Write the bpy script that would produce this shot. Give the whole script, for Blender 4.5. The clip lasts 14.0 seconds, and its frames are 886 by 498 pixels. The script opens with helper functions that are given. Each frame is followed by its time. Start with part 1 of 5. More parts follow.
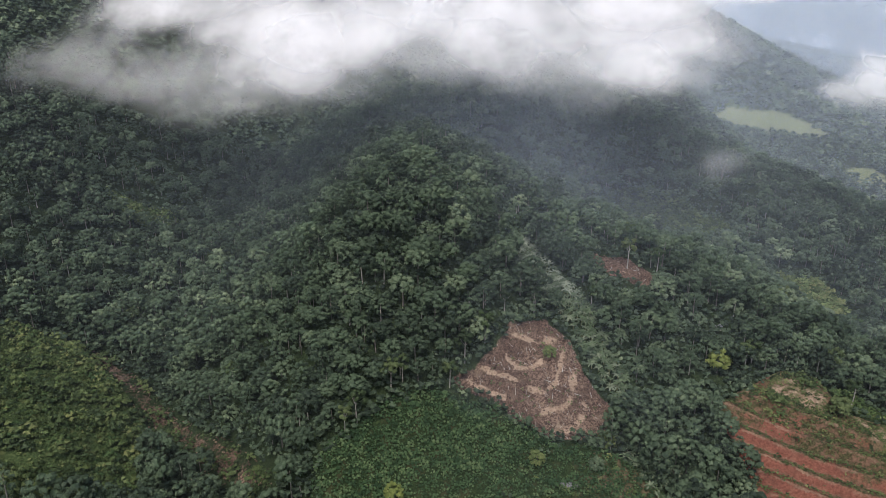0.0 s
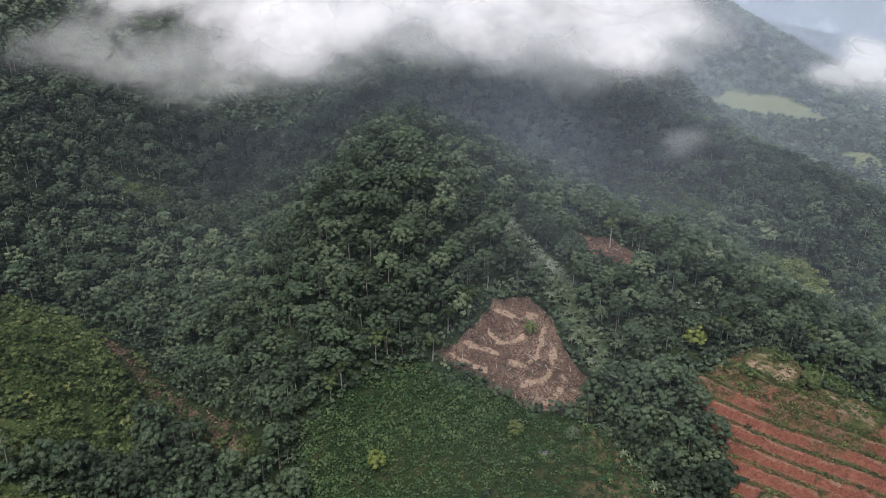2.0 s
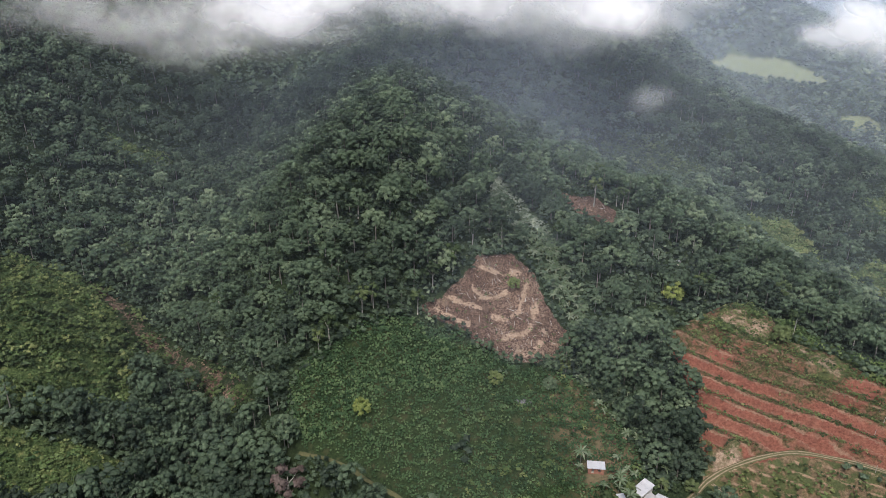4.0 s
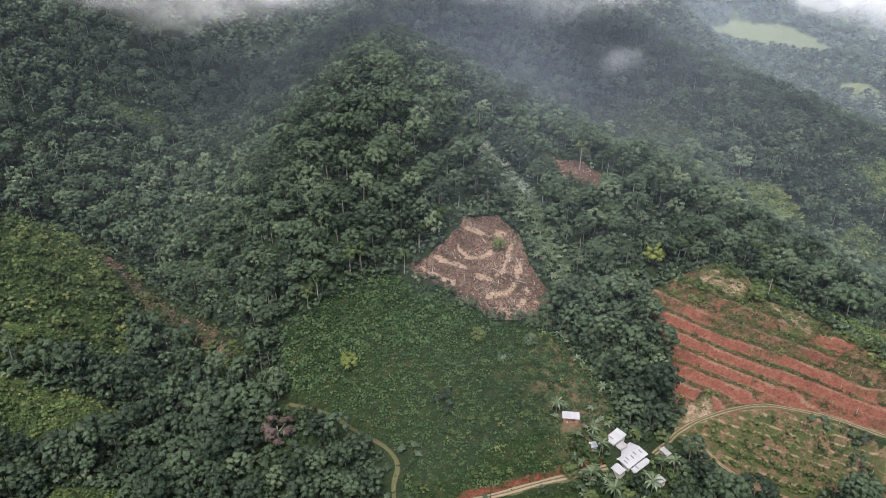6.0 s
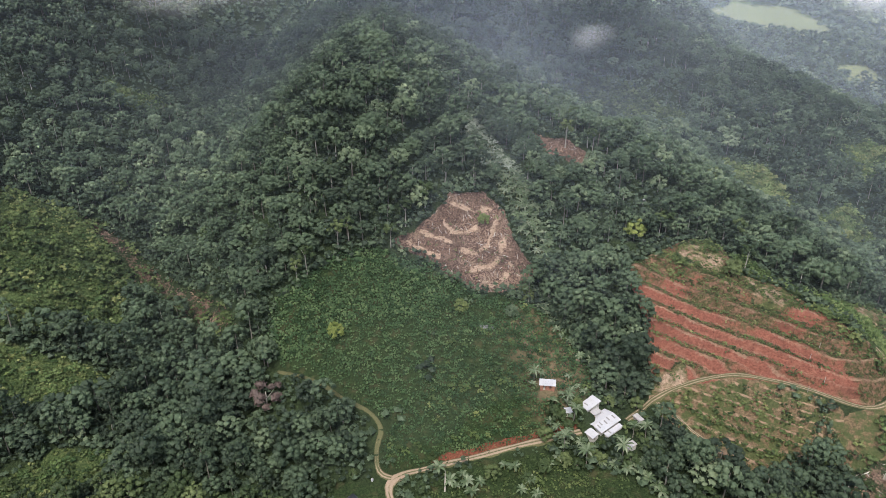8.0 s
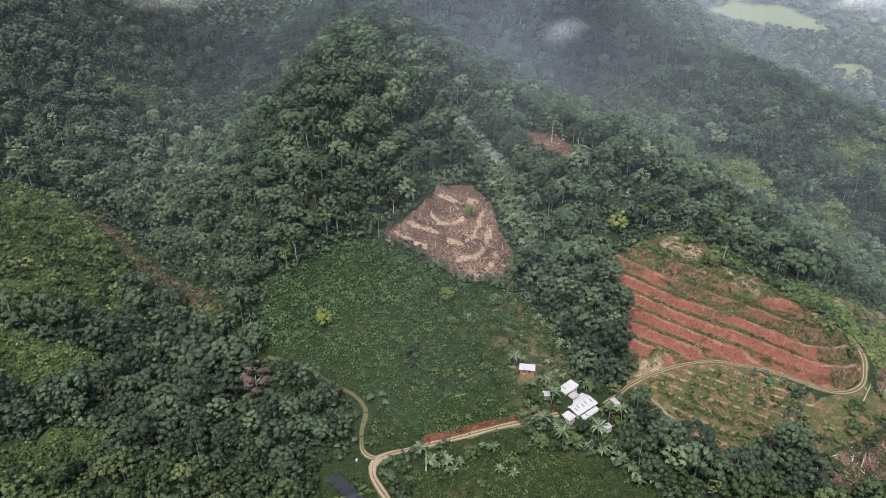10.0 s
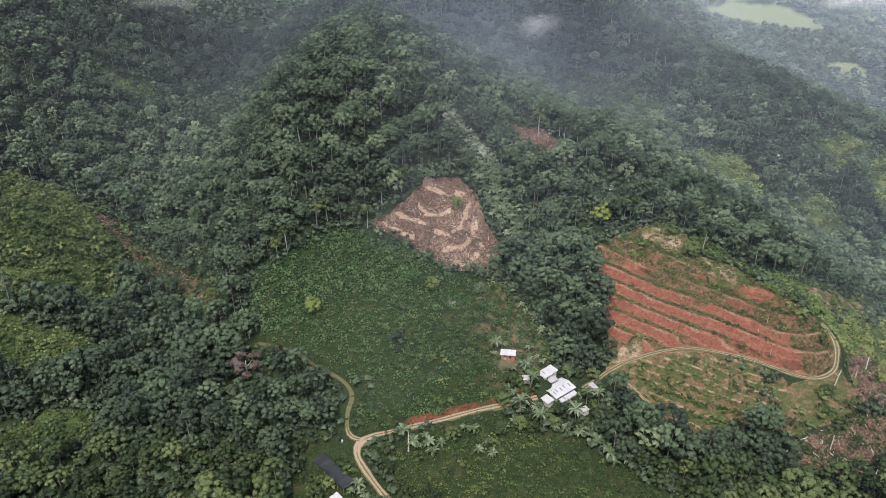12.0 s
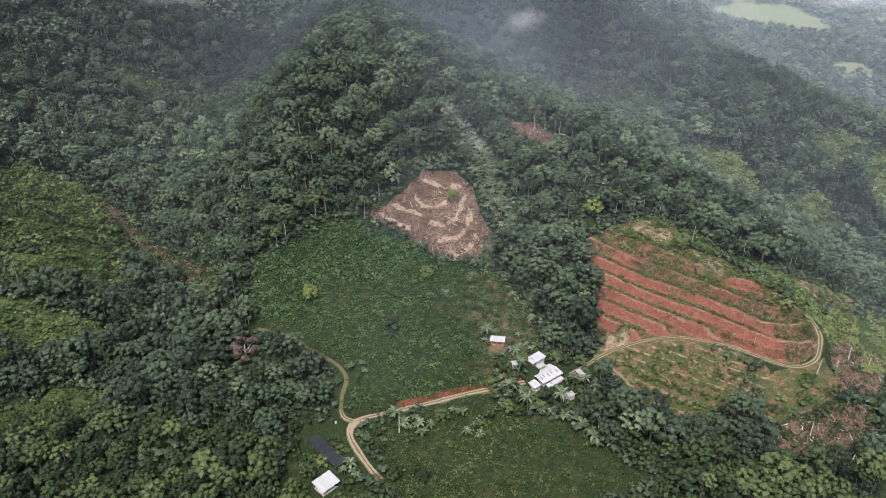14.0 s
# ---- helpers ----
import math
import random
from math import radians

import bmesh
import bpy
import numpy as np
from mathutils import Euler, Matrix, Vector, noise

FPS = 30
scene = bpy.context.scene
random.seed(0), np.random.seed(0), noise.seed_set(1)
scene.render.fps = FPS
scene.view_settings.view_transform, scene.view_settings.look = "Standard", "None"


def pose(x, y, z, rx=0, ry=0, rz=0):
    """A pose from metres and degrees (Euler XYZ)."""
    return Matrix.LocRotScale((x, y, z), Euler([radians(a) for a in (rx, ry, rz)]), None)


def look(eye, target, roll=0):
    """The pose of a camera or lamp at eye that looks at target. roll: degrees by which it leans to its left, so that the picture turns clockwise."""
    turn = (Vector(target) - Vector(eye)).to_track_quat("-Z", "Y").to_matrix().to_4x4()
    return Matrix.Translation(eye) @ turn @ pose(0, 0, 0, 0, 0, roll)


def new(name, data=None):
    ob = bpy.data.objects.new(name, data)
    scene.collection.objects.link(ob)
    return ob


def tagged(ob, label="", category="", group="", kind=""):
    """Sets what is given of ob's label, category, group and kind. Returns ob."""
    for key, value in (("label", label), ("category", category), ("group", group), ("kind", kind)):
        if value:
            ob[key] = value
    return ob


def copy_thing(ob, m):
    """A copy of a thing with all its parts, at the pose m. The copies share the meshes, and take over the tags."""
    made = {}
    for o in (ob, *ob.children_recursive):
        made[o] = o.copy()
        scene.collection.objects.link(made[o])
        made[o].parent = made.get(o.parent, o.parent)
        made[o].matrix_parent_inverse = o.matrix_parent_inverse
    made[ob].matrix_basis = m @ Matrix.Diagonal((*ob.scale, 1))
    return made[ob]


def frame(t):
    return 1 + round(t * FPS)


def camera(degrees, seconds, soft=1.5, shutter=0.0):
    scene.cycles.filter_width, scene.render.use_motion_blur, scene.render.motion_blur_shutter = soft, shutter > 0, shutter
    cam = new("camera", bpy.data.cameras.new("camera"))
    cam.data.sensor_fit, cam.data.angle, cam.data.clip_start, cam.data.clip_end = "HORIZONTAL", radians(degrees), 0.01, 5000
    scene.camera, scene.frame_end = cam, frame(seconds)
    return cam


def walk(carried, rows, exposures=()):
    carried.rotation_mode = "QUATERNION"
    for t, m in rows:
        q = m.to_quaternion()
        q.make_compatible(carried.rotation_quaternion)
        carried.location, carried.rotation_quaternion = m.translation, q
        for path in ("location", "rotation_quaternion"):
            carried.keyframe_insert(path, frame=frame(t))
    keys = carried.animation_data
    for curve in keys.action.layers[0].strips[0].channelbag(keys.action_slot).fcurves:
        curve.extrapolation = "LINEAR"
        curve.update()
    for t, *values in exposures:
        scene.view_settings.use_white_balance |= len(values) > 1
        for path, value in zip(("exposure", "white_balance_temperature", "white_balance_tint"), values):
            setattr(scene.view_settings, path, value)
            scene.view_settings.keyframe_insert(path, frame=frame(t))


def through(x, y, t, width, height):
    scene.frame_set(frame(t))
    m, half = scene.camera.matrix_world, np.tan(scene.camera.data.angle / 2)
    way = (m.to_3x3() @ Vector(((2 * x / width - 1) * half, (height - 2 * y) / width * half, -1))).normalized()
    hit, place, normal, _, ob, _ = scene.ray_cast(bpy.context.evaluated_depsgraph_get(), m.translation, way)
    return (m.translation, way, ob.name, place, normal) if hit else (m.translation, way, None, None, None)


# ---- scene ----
cam = camera(65.5, 14.0, soft=0.75)
METRES, EYE, TILT, LEAN, TURN = 100.0, 200.0, -20.0, 0.0, 0.0
ROWS = [
    (0.0, 0.0, 0.0, 0.0, -0.0, 0.0, -0.0),
    (0.5, 0.0239, -0.0249, -0.009, 0.08, -0.01, -0.04),
    (1.0, 0.0479, -0.0495, -0.0171, 0.19, -0.01, -0.04),
    (1.5, 0.0723, -0.0743, -0.0267, 0.26, -0.53, -0.08),
    (2.0, 0.0963, -0.0987, -0.0356, 0.36, -1.22, -0.16),
    (2.5, 0.1202, -0.1226, -0.0445, 0.46, -1.93, -0.18),
    (3.0, 0.1445, -0.1468, -0.0539, 0.55, -2.64, -0.19),
    (5.5, 0.2647, -0.2681, -0.0996, 1.04, -6.02, -0.43),
    (6.0, 0.2887, -0.293, -0.1087, 1.14, -6.59, -0.42),
    (6.5, 0.3131, -0.3185, -0.1185, 1.21, -7.17, -0.47),
    (7.0, 0.3376, -0.3435, -0.1274, 1.3, -7.64, -0.55),
    (7.5, 0.3614, -0.3681, -0.136, 1.41, -7.89, -0.57),
    (8.0, 0.3853, -0.3931, -0.1445, 1.48, -7.93, -0.61),
    (10.5, 0.5057, -0.52, -0.1887, 1.93, -7.96, -0.76),
    (11.0, 0.5292, -0.5454, -0.1985, 1.99, -7.96, -0.79),
    (11.5, 0.5525, -0.5706, -0.2064, 2.08, -7.97, -0.83),
    (12.0, 0.5765, -0.5964, -0.2154, 2.16, -7.97, -0.85),
    (12.5, 0.6004, -0.6231, -0.2247, 2.24, -7.96, -0.85),
    (13.0, 0.6246, -0.6485, -0.2331, 2.32, -7.99, -0.9),
    (13.5, 0.6466, -0.6734, -0.2428, 2.6, -7.97, -1.0),
    (14.0, 0.6692, -0.6987, -0.2515, 3.11, -7.99, -1.17),
]
walk(cam, [(t, pose(0, 0, EYE, TILT, LEAN, TURN) @ pose(METRES * x, METRES * y, METRES * z, 90 + pitch, roll, yaw)) for t, x, y, z, yaw, pitch, roll in ROWS],
     exposures=[(0.0, -0.1), (2.0, -0.06), (3.0, 0.06), (5.5, 0.37), (7.0, 0.47), (14.0, 0.54)])
scene.cycles.transparent_max_bounces = 64

# ---- light: overcast daylight with a weak, wide sun ----
world = bpy.data.worlds.new("overcast")
scene.world = world
world.use_nodes = True
wn = world.node_tree.nodes
sky = wn.new("ShaderNodeTexSky")
sky.sky_type, sky.sun_disc = "NISHITA", False
sky.sun_elevation, sky.sun_rotation = radians(61.5), radians(190)
sky.air_density, sky.dust_density, sky.ozone_density = 1.0, 4.0, 1.0
wn["Background"].inputs["Strength"].default_value = 0.14
world.node_tree.links.new(sky.outputs[0], wn["Background"].inputs["Color"])

sun_data = bpy.data.lights.new("sun", "SUN")
sun_data.energy, sun_data.angle, sun_data.color = 2.5, radians(22), (1.0, 0.975, 0.94)
sun = new("sun", sun_data)
sun.matrix_world = look((-30, -160, 300), (0, 0, 0))


# ---- materials ----
class Nodes:
    """A material's nodes, with short ways to add and link them."""

    def __init__(self, name):
        self.mat = bpy.data.materials.new(name)
        self.mat.use_nodes = True
        self.tree = self.mat.node_tree
        self.bsdf = self.tree.nodes["Principled BSDF"]
        self.out = self.tree.nodes["Material Output"]
        self.geo = self.add("ShaderNodeNewGeometry")

    def add(self, kind, **values):
        node = self.tree.nodes.new(kind)
        for key, value in values.items():
            if key == "operation":
                node.operation = value
            elif key == "blend":
                node.blend_type = value
            elif key == "data":
                node.data_type = value
        return node

    def link(self, a, b):
        self.tree.links.new(a, b)

    def put(self, value, socket):
        if isinstance(value, bpy.types.NodeSocket):
            self.link(value, socket)
        elif isinstance(value, tuple):
            socket.default_value = (*value, 1) if len(value) == 3 and len(socket.default_value) == 4 else value
        else:
            socket.default_value = value

    def noise(self, scale, detail=4.0, rough=0.6, where=None):
        n = self.add("ShaderNodeTexNoise")
        n.inputs["Scale"].default_value, n.inputs["Detail"].default_value, n.inputs["Roughness"].default_value = scale, detail, rough
        self.link(where or self.geo.outputs["Position"], n.inputs["Vector"])
        return n.outputs["Fac"]

    def ramp(self, value, low, high, a=0.0, b=1.0):
        n = self.add("ShaderNodeMapRange")
        n.interpolation_type = "SMOOTHSTEP"
        self.put(value, n.inputs["Value"])
        for key, v in (("From Min", low), ("From Max", high), ("To Min", a), ("To Max", b)):
            self.put(v, n.inputs[key])
        return n.outputs["Result"]

    def math(self, operation, a, b=0.0):
        n = self.add("ShaderNodeMath", operation=operation)
        self.put(a, n.inputs[0]), self.put(b, n.inputs[1])
        return n.outputs[0]

    def mix(self, fac, a, b, blend="MIX"):
        n = self.add("ShaderNodeMix", data="RGBA", blend=blend)
        self.put(fac, n.inputs["Factor"]), self.put(a, n.inputs["A"]), self.put(b, n.inputs["B"])
        return n.outputs["Result"]

    def attr(self, name):
        n = self.add("ShaderNodeAttribute")
        n.attribute_name = name
        return n.outputs["Fac"]

    def island(self):
        return self.geo.outputs["Random Per Island"]

    def random(self):
        return self.add("ShaderNodeObjectInfo").outputs["Random"]

    def bump(self, value, distance, strength=1.0):
        n = self.add("ShaderNodeBump")
        n.inputs["Distance"].default_value, n.inputs["Strength"].default_value = distance, strength
        self.link(value, n.inputs["Height"])
        self.link(n.outputs[0], self.bsdf.inputs["Normal"])

    def finish(self, colour, rough=0.8, metal=0.0, specular=0.3):
        self.put(colour, self.bsdf.inputs["Base Color"])
        self.put(rough, self.bsdf.inputs["Roughness"])
        self.put(metal, self.bsdf.inputs["Metallic"])
        self.put(specular, self.bsdf.inputs["Specular IOR Level"])
        return self.mat


def foliage_material(name, dark, mid, light, gloss=0.6, through=0.25, tint=None):
    """Leaves: the tint of each plant, a random step per leaf clump, patches over the land, and light through the leaf."""
    n = Nodes(name)
    base = n.math("ADD", n.math("MULTIPLY", n.attr("tint") if tint is None else tint(n), 0.88), n.math("MULTIPLY", n.island(), 0.12))
    base = n.math("ADD", base, n.math("MULTIPLY", n.math("SUBTRACT", n.noise(0.012, 3), 0.5), 0.3))
    base = n.math("ADD", base, n.math("MULTIPLY", n.math("SUBTRACT", n.noise(0.28, 2), 0.5), 0.5))
    base = n.math("ADD", base, n.math("MULTIPLY", n.math("SUBTRACT", n.noise(1.1, 3, 0.7), 0.5), 0.4))
    colour = n.mix(n.ramp(base, 0.05, 0.55), dark, mid)
    colour = n.mix(n.ramp(base, 0.5, 1.0), colour, light)
    n.finish(colour, gloss, 0.0, 0.25)
    leaf = n.add("ShaderNodeBsdfTranslucent")
    n.link(colour, leaf.inputs["Color"])
    both = n.add("ShaderNodeMixShader")
    both.inputs[0].default_value = through
    n.link(n.bsdf.outputs[0], both.inputs[1]), n.link(leaf.outputs[0], both.inputs[2])
    n.link(both.outputs[0], n.out.inputs["Surface"])
    return n.mat


def wood_material(name, a, b, scale=2.0):
    n = Nodes(name)
    colour = n.mix(n.noise(scale, 5), a, b)
    colour = n.mix(n.math("MULTIPLY", n.random(), 0.4), colour, b)
    n.bump(n.noise(scale * 4, 4), 0.03)
    return n.finish(colour, 0.85)


def metal_sheet_material(name, colour, stain, rough=0.45):
    n = Nodes(name)
    spots = n.ramp(n.noise(0.7, 5), 0.52, 0.75)
    c = n.mix(n.math("MULTIPLY", spots, 0.5), colour, stain)
    c = n.mix(n.math("MULTIPLY", n.random(), 0.25), c, stain)
    return n.finish(c, n.ramp(n.noise(3.0), 0.3, 0.7, rough, rough + 0.2), 0.0, 0.5)


def wall_material(name, a, b, scale=0.8):
    n = Nodes(name)
    colour = n.mix(n.ramp(n.noise(scale, 6), 0.35, 0.7), a, b)
    n.bump(n.noise(9.0, 4), 0.01)
    return n.finish(colour, 0.9)


FOREST_LEAF = foliage_material("forest_leaf", (0.03, 0.046, 0.029), (0.084, 0.122, 0.07), (0.19, 0.238, 0.138))
TREE_LEAF = foliage_material("tree_leaf", (0.024, 0.039, 0.018), (0.058, 0.087, 0.034), (0.125, 0.158, 0.063), tint=lambda n: n.random())
CROP_LEAF = foliage_material("crop_leaf", (0.03, 0.062, 0.026), (0.07, 0.126, 0.052), (0.145, 0.205, 0.09))
SCRUB_LEAF = foliage_material("scrub_leaf", (0.042, 0.066, 0.024), (0.105, 0.145, 0.05), (0.215, 0.24, 0.09))
YELLOW_LEAF = foliage_material("yellow_leaf", (0.08, 0.11, 0.025), (0.16, 0.2, 0.05), (0.27, 0.31, 0.1))
DEAD_LEAF = foliage_material("dead_leaf", (0.06, 0.036, 0.028), (0.15, 0.095, 0.07), (0.32, 0.225, 0.155))
WITHERED_LEAF = foliage_material("withered_leaf", (0.05, 0.034, 0.03), (0.1, 0.073, 0.064), (0.17, 0.13, 0.112))
LUSH_LEAF = foliage_material("lush_leaf", (0.05, 0.09, 0.03), (0.11, 0.165, 0.055), (0.21, 0.265, 0.1))
BANANA_LEAF = foliage_material("banana_leaf", (0.07, 0.105, 0.05), (0.13, 0.175, 0.095), (0.23, 0.27, 0.175), 0.35, 0.3, lambda n: n.random())
BARK = wood_material("bark", (0.09, 0.08, 0.065), (0.24, 0.22, 0.19))
PALE_BARK = wood_material("pale_bark", (0.2, 0.185, 0.16), (0.4, 0.375, 0.33))
DEAD_WOOD = wood_material("dead_wood", (0.3, 0.26, 0.22), (0.6, 0.56, 0.5))
STEM = wood_material("banana_stem", (0.1, 0.14, 0.05), (0.2, 0.18, 0.09))
WHITE_ROOF = metal_sheet_material("white_sheet", (0.44, 0.44, 0.46), (0.3, 0.28, 0.26))
GREY_ROOF = metal_sheet_material("grey_sheet", (0.36, 0.35, 0.35), (0.2, 0.16, 0.14))
DARK_NET = metal_sheet_material("dark_net", (0.045, 0.052, 0.062), (0.085, 0.09, 0.1), 0.7)
SKYLIGHT = metal_sheet_material("dull_patch", (0.22, 0.21, 0.2), (0.12, 0.11, 0.1))
BRICK_WALL = wall_material("red_wall", (0.24, 0.1, 0.07), (0.34, 0.18, 0.12))
PALE_WALL = wall_material("pale_wall", (0.55, 0.53, 0.48), (0.34, 0.31, 0.27))
ROCK = wall_material("rock", (0.1, 0.1, 0.105), (0.22, 0.22, 0.22), 1.4)
TIMBER = wood_material("timber", (0.16, 0.11, 0.07), (0.3, 0.22, 0.15))


def ground_material():
    """Forest floor with grass, crop soil, red earth, cut brush and dry ground, each where its share of the land is high."""
    n = Nodes("ground")
    wobble = n.math("ADD", n.math("MULTIPLY", n.math("SUBTRACT", n.noise(0.16, 5), 0.5), 0.9), n.math("MULTIPLY", n.math("SUBTRACT", n.noise(0.9, 4), 0.5), 0.45))

    def share(name, a=0.42, b=0.58):
        return n.ramp(n.math("ADD", n.attr(name), wobble), a, b)

    fine, mid, broad = n.ramp(n.noise(1.1, 6, 0.75), 0.34, 0.66), n.noise(0.22, 5), n.noise(0.02, 4)
    colour = n.mix(fine, (0.012, 0.02, 0.01), (0.04, 0.06, 0.025))
    colour = n.mix(n.math("MULTIPLY", broad, 0.5), colour, (0.045, 0.065, 0.025))
    grass = n.mix(fine, (0.032, 0.056, 0.02), (0.095, 0.128, 0.045))
    grass = n.mix(n.ramp(mid, 0.5, 0.75), grass, (0.15, 0.165, 0.066))
    colour = n.mix(share("grass"), colour, grass)
    pasture = n.mix(fine, (0.12, 0.145, 0.06), (0.23, 0.25, 0.12))
    colour = n.mix(share("pasture", 0.35, 0.65), colour, pasture)
    crop = n.mix(fine, (0.014, 0.026, 0.01), (0.045, 0.07, 0.026))
    crop = n.mix(n.math("MULTIPLY", n.ramp(mid, 0.5, 0.68), 0.6), crop, (0.085, 0.075, 0.038))
    crop = n.mix(n.math("MULTIPLY", n.ramp(n.math("ADD", mid, n.math("MULTIPLY", broad, 0.6)), 0.68, 0.92), n.attr("poor")), crop, (0.2, 0.15, 0.09))
    colour = n.mix(share("crop"), colour, crop)
    dry = n.mix(fine, (0.16, 0.098, 0.062), (0.3, 0.185, 0.12))
    dry = n.mix(n.ramp(mid, 0.42, 0.55), dry, (0.08, 0.1, 0.035))
    low = n.math("FRACT", n.math("ADD", n.attr("phase_low"), n.math("MULTIPLY", n.math("SUBTRACT", n.noise(0.3, 4), 0.5), 0.3)))
    lip = n.ramp(n.math("ABSOLUTE", n.math("SUBTRACT", low, 0.55)), 0.2, 0.08)
    dry = n.mix(n.math("MULTIPLY", lip, n.ramp(n.noise(0.35, 5), 0.42, 0.6)), n.mix(0.38, dry, n.mix(fine, (0.035, 0.05, 0.02), (0.13, 0.125, 0.06))), (0.33, 0.225, 0.15))
    colour = n.mix(share("dry"), colour, dry)
    brush = n.mix(n.ramp(fine, 0.35, 0.65), (0.085, 0.052, 0.04), (0.28, 0.19, 0.14))
    brush = n.mix(n.ramp(mid, 0.52, 0.72), brush, (0.36, 0.27, 0.195))
    brush = n.mix(n.math("MULTIPLY", n.ramp(n.noise(0.055, 4), 0.42, 0.58), 0.75), brush, n.mix(fine, (0.06, 0.038, 0.03), (0.17, 0.105, 0.078)))
    colour = n.mix(share("brush"), colour, brush)
    tan = n.mix(fine, (0.28, 0.19, 0.135), (0.5, 0.37, 0.27))
    colour = n.mix(share("tan", 0.34, 0.66), colour, tan)
    red = n.mix(fine, (0.16, 0.06, 0.041), (0.3, 0.117, 0.08))
    red = n.mix(n.ramp(mid, 0.5, 0.8), red, (0.32, 0.15, 0.1))
    tread = n.mix(fine, (0.2, 0.1, 0.068), (0.33, 0.19, 0.135))
    weeds = n.mix(n.ramp(n.noise(0.5, 5), 0.42, 0.62), n.mix(fine, (0.028, 0.036, 0.014), (0.09, 0.1, 0.04)), n.mix(fine, (0.13, 0.075, 0.05), (0.22, 0.14, 0.09)))
    up = n.math("ADD", n.attr("phase"), n.math("MULTIPLY", n.math("SUBTRACT", n.noise(0.12, 5), 0.5), 0.5))
    part_up = n.math("FRACT", up)
    red = n.mix(n.math("MULTIPLY", n.ramp(part_up, 0.84, 0.96), 0.6), red, tread)
    red = n.mix(n.math("MULTIPLY", n.ramp(n.noise(0.07, 4), 0.5, 0.68), 0.5), red, (0.11, 0.045, 0.032))
    behind = n.math("MULTIPLY", n.ramp(part_up, 0.38, 0.48), n.ramp(part_up, 1.0, 0.8))
    behind = n.math("MULTIPLY", behind, n.ramp(n.noise(0.06, 3), 0.42, 0.56, 0.15, 1.0))
    grown = n.ramp(n.math("ADD", n.attr("grown"), wobble), 0.35, 0.65)
    red = n.mix(n.math("MAXIMUM", behind, n.math("MULTIPLY", grown, 0.9)), red, weeds)
    lip = n.ramp(n.math("ABSOLUTE", n.math("SUBTRACT", part_up, 0.37)), 0.1, 0.04)
    red = n.mix(n.math("MULTIPLY", lip, n.ramp(n.noise(0.15, 4), 0.4, 0.62, 0.1, 0.75)), red, n.mix(fine, (0.24, 0.15, 0.1), (0.36, 0.25, 0.17)))
    colour = n.mix(share("red"), colour, red)
    colour = n.mix(share("cut"), colour, n.mix(fine, (0.12, 0.04, 0.024), (0.24, 0.095, 0.06)))
    n.bump(n.math("ADD", n.math("MULTIPLY", fine, 0.7), mid), 0.6, 0.8)
    return n.finish(colour, 0.95, 0.0, 0.15)


def track_material():
    """Pale dirt in two ruts with thin grass between and beside them."""
    n = Nodes("dirt_track")
    side = n.math("ABSOLUTE", n.attr("across"))
    rut = n.ramp(n.math("ABSOLUTE", n.math("SUBTRACT", side, 0.5)), 0.5, 0.05)
    worn = n.ramp(n.math("ADD", n.math("MULTIPLY", rut, 0.75), n.math("ADD", n.attr("wear"), n.math("SUBTRACT", n.noise(0.8, 5), 0.5))), 0.35, 0.85)
    dirt = n.mix(n.noise(1.5, 6), (0.2, 0.145, 0.1), (0.38, 0.295, 0.215))
    grass = n.mix(n.noise(1.1, 6), (0.055, 0.062, 0.026), (0.14, 0.13, 0.065))
    n.bump(n.noise(3.0, 5), 0.1)
    return n.finish(n.mix(worn, grass, dirt), 0.95, 0.0, 0.15)


GROUND, TRACK = ground_material(), track_material()


def mist_material(name, colour, density, scale, sheet=False):
    """Thin cloud: white diffuse and translucent, clear where the noise runs out and towards the rim of each veil."""
    n = Nodes(name)
    where = n.add("ShaderNodeTexCoord").outputs["Object"]
    noise_v = n.noise(scale, 5, 0.55)
    if sheet:
        alpha = n.math("MULTIPLY", n.ramp(noise_v, 0.1, 0.9, 0.6, 1.4), density)
        alpha = n.math("MULTIPLY", alpha, n.attr("thick"))
    else:
        length = n.add("ShaderNodeVectorMath", operation="LENGTH")
        n.link(where, length.inputs[0])
        body = n.ramp(length.outputs["Value"], 1.0, 0.0)
        alpha = n.math("MULTIPLY", n.ramp(n.math("ADD", body, n.math("MULTIPLY", n.math("SUBTRACT", noise_v, 0.5), 1.5)), 0.0, 1.25), density)
        alpha = n.math("MULTIPLY", alpha, n.ramp(length.outputs["Value"], 1.0, 0.45))
    white, back = n.add("ShaderNodeBsdfDiffuse"), n.add("ShaderNodeBsdfTranslucent")
    n.put(colour, white.inputs["Color"]), n.put(colour, back.inputs["Color"])
    both, clear, out = n.add("ShaderNodeMixShader"), n.add("ShaderNodeBsdfTransparent"), n.add("ShaderNodeMixShader")
    both.inputs[0].default_value = 0.18
    n.link(white.outputs[0], both.inputs[1]), n.link(back.outputs[0], both.inputs[2])
    n.put(alpha, out.inputs[0]), n.link(clear.outputs[0], out.inputs[1]), n.link(both.outputs[0], out.inputs[2])
    n.link(out.outputs[0], n.out.inputs["Surface"])
    return n.mat


SOFT = mist_material("soft_cloud", (0.9, 0.91, 0.93), 0.5, 0.02)
CLOUD = mist_material("cloud", (0.84, 0.84, 0.86), 0.95, 0.02)
WISP = mist_material("wisp", (0.95, 0.96, 0.97), 0.24, 0.03)
FAINT = mist_material("faint_mist", (0.9, 0.92, 0.95), 0.1, 0.025)
# blue tint puts the airlight of distance into the sheets' colour
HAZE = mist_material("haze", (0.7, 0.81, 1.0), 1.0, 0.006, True)


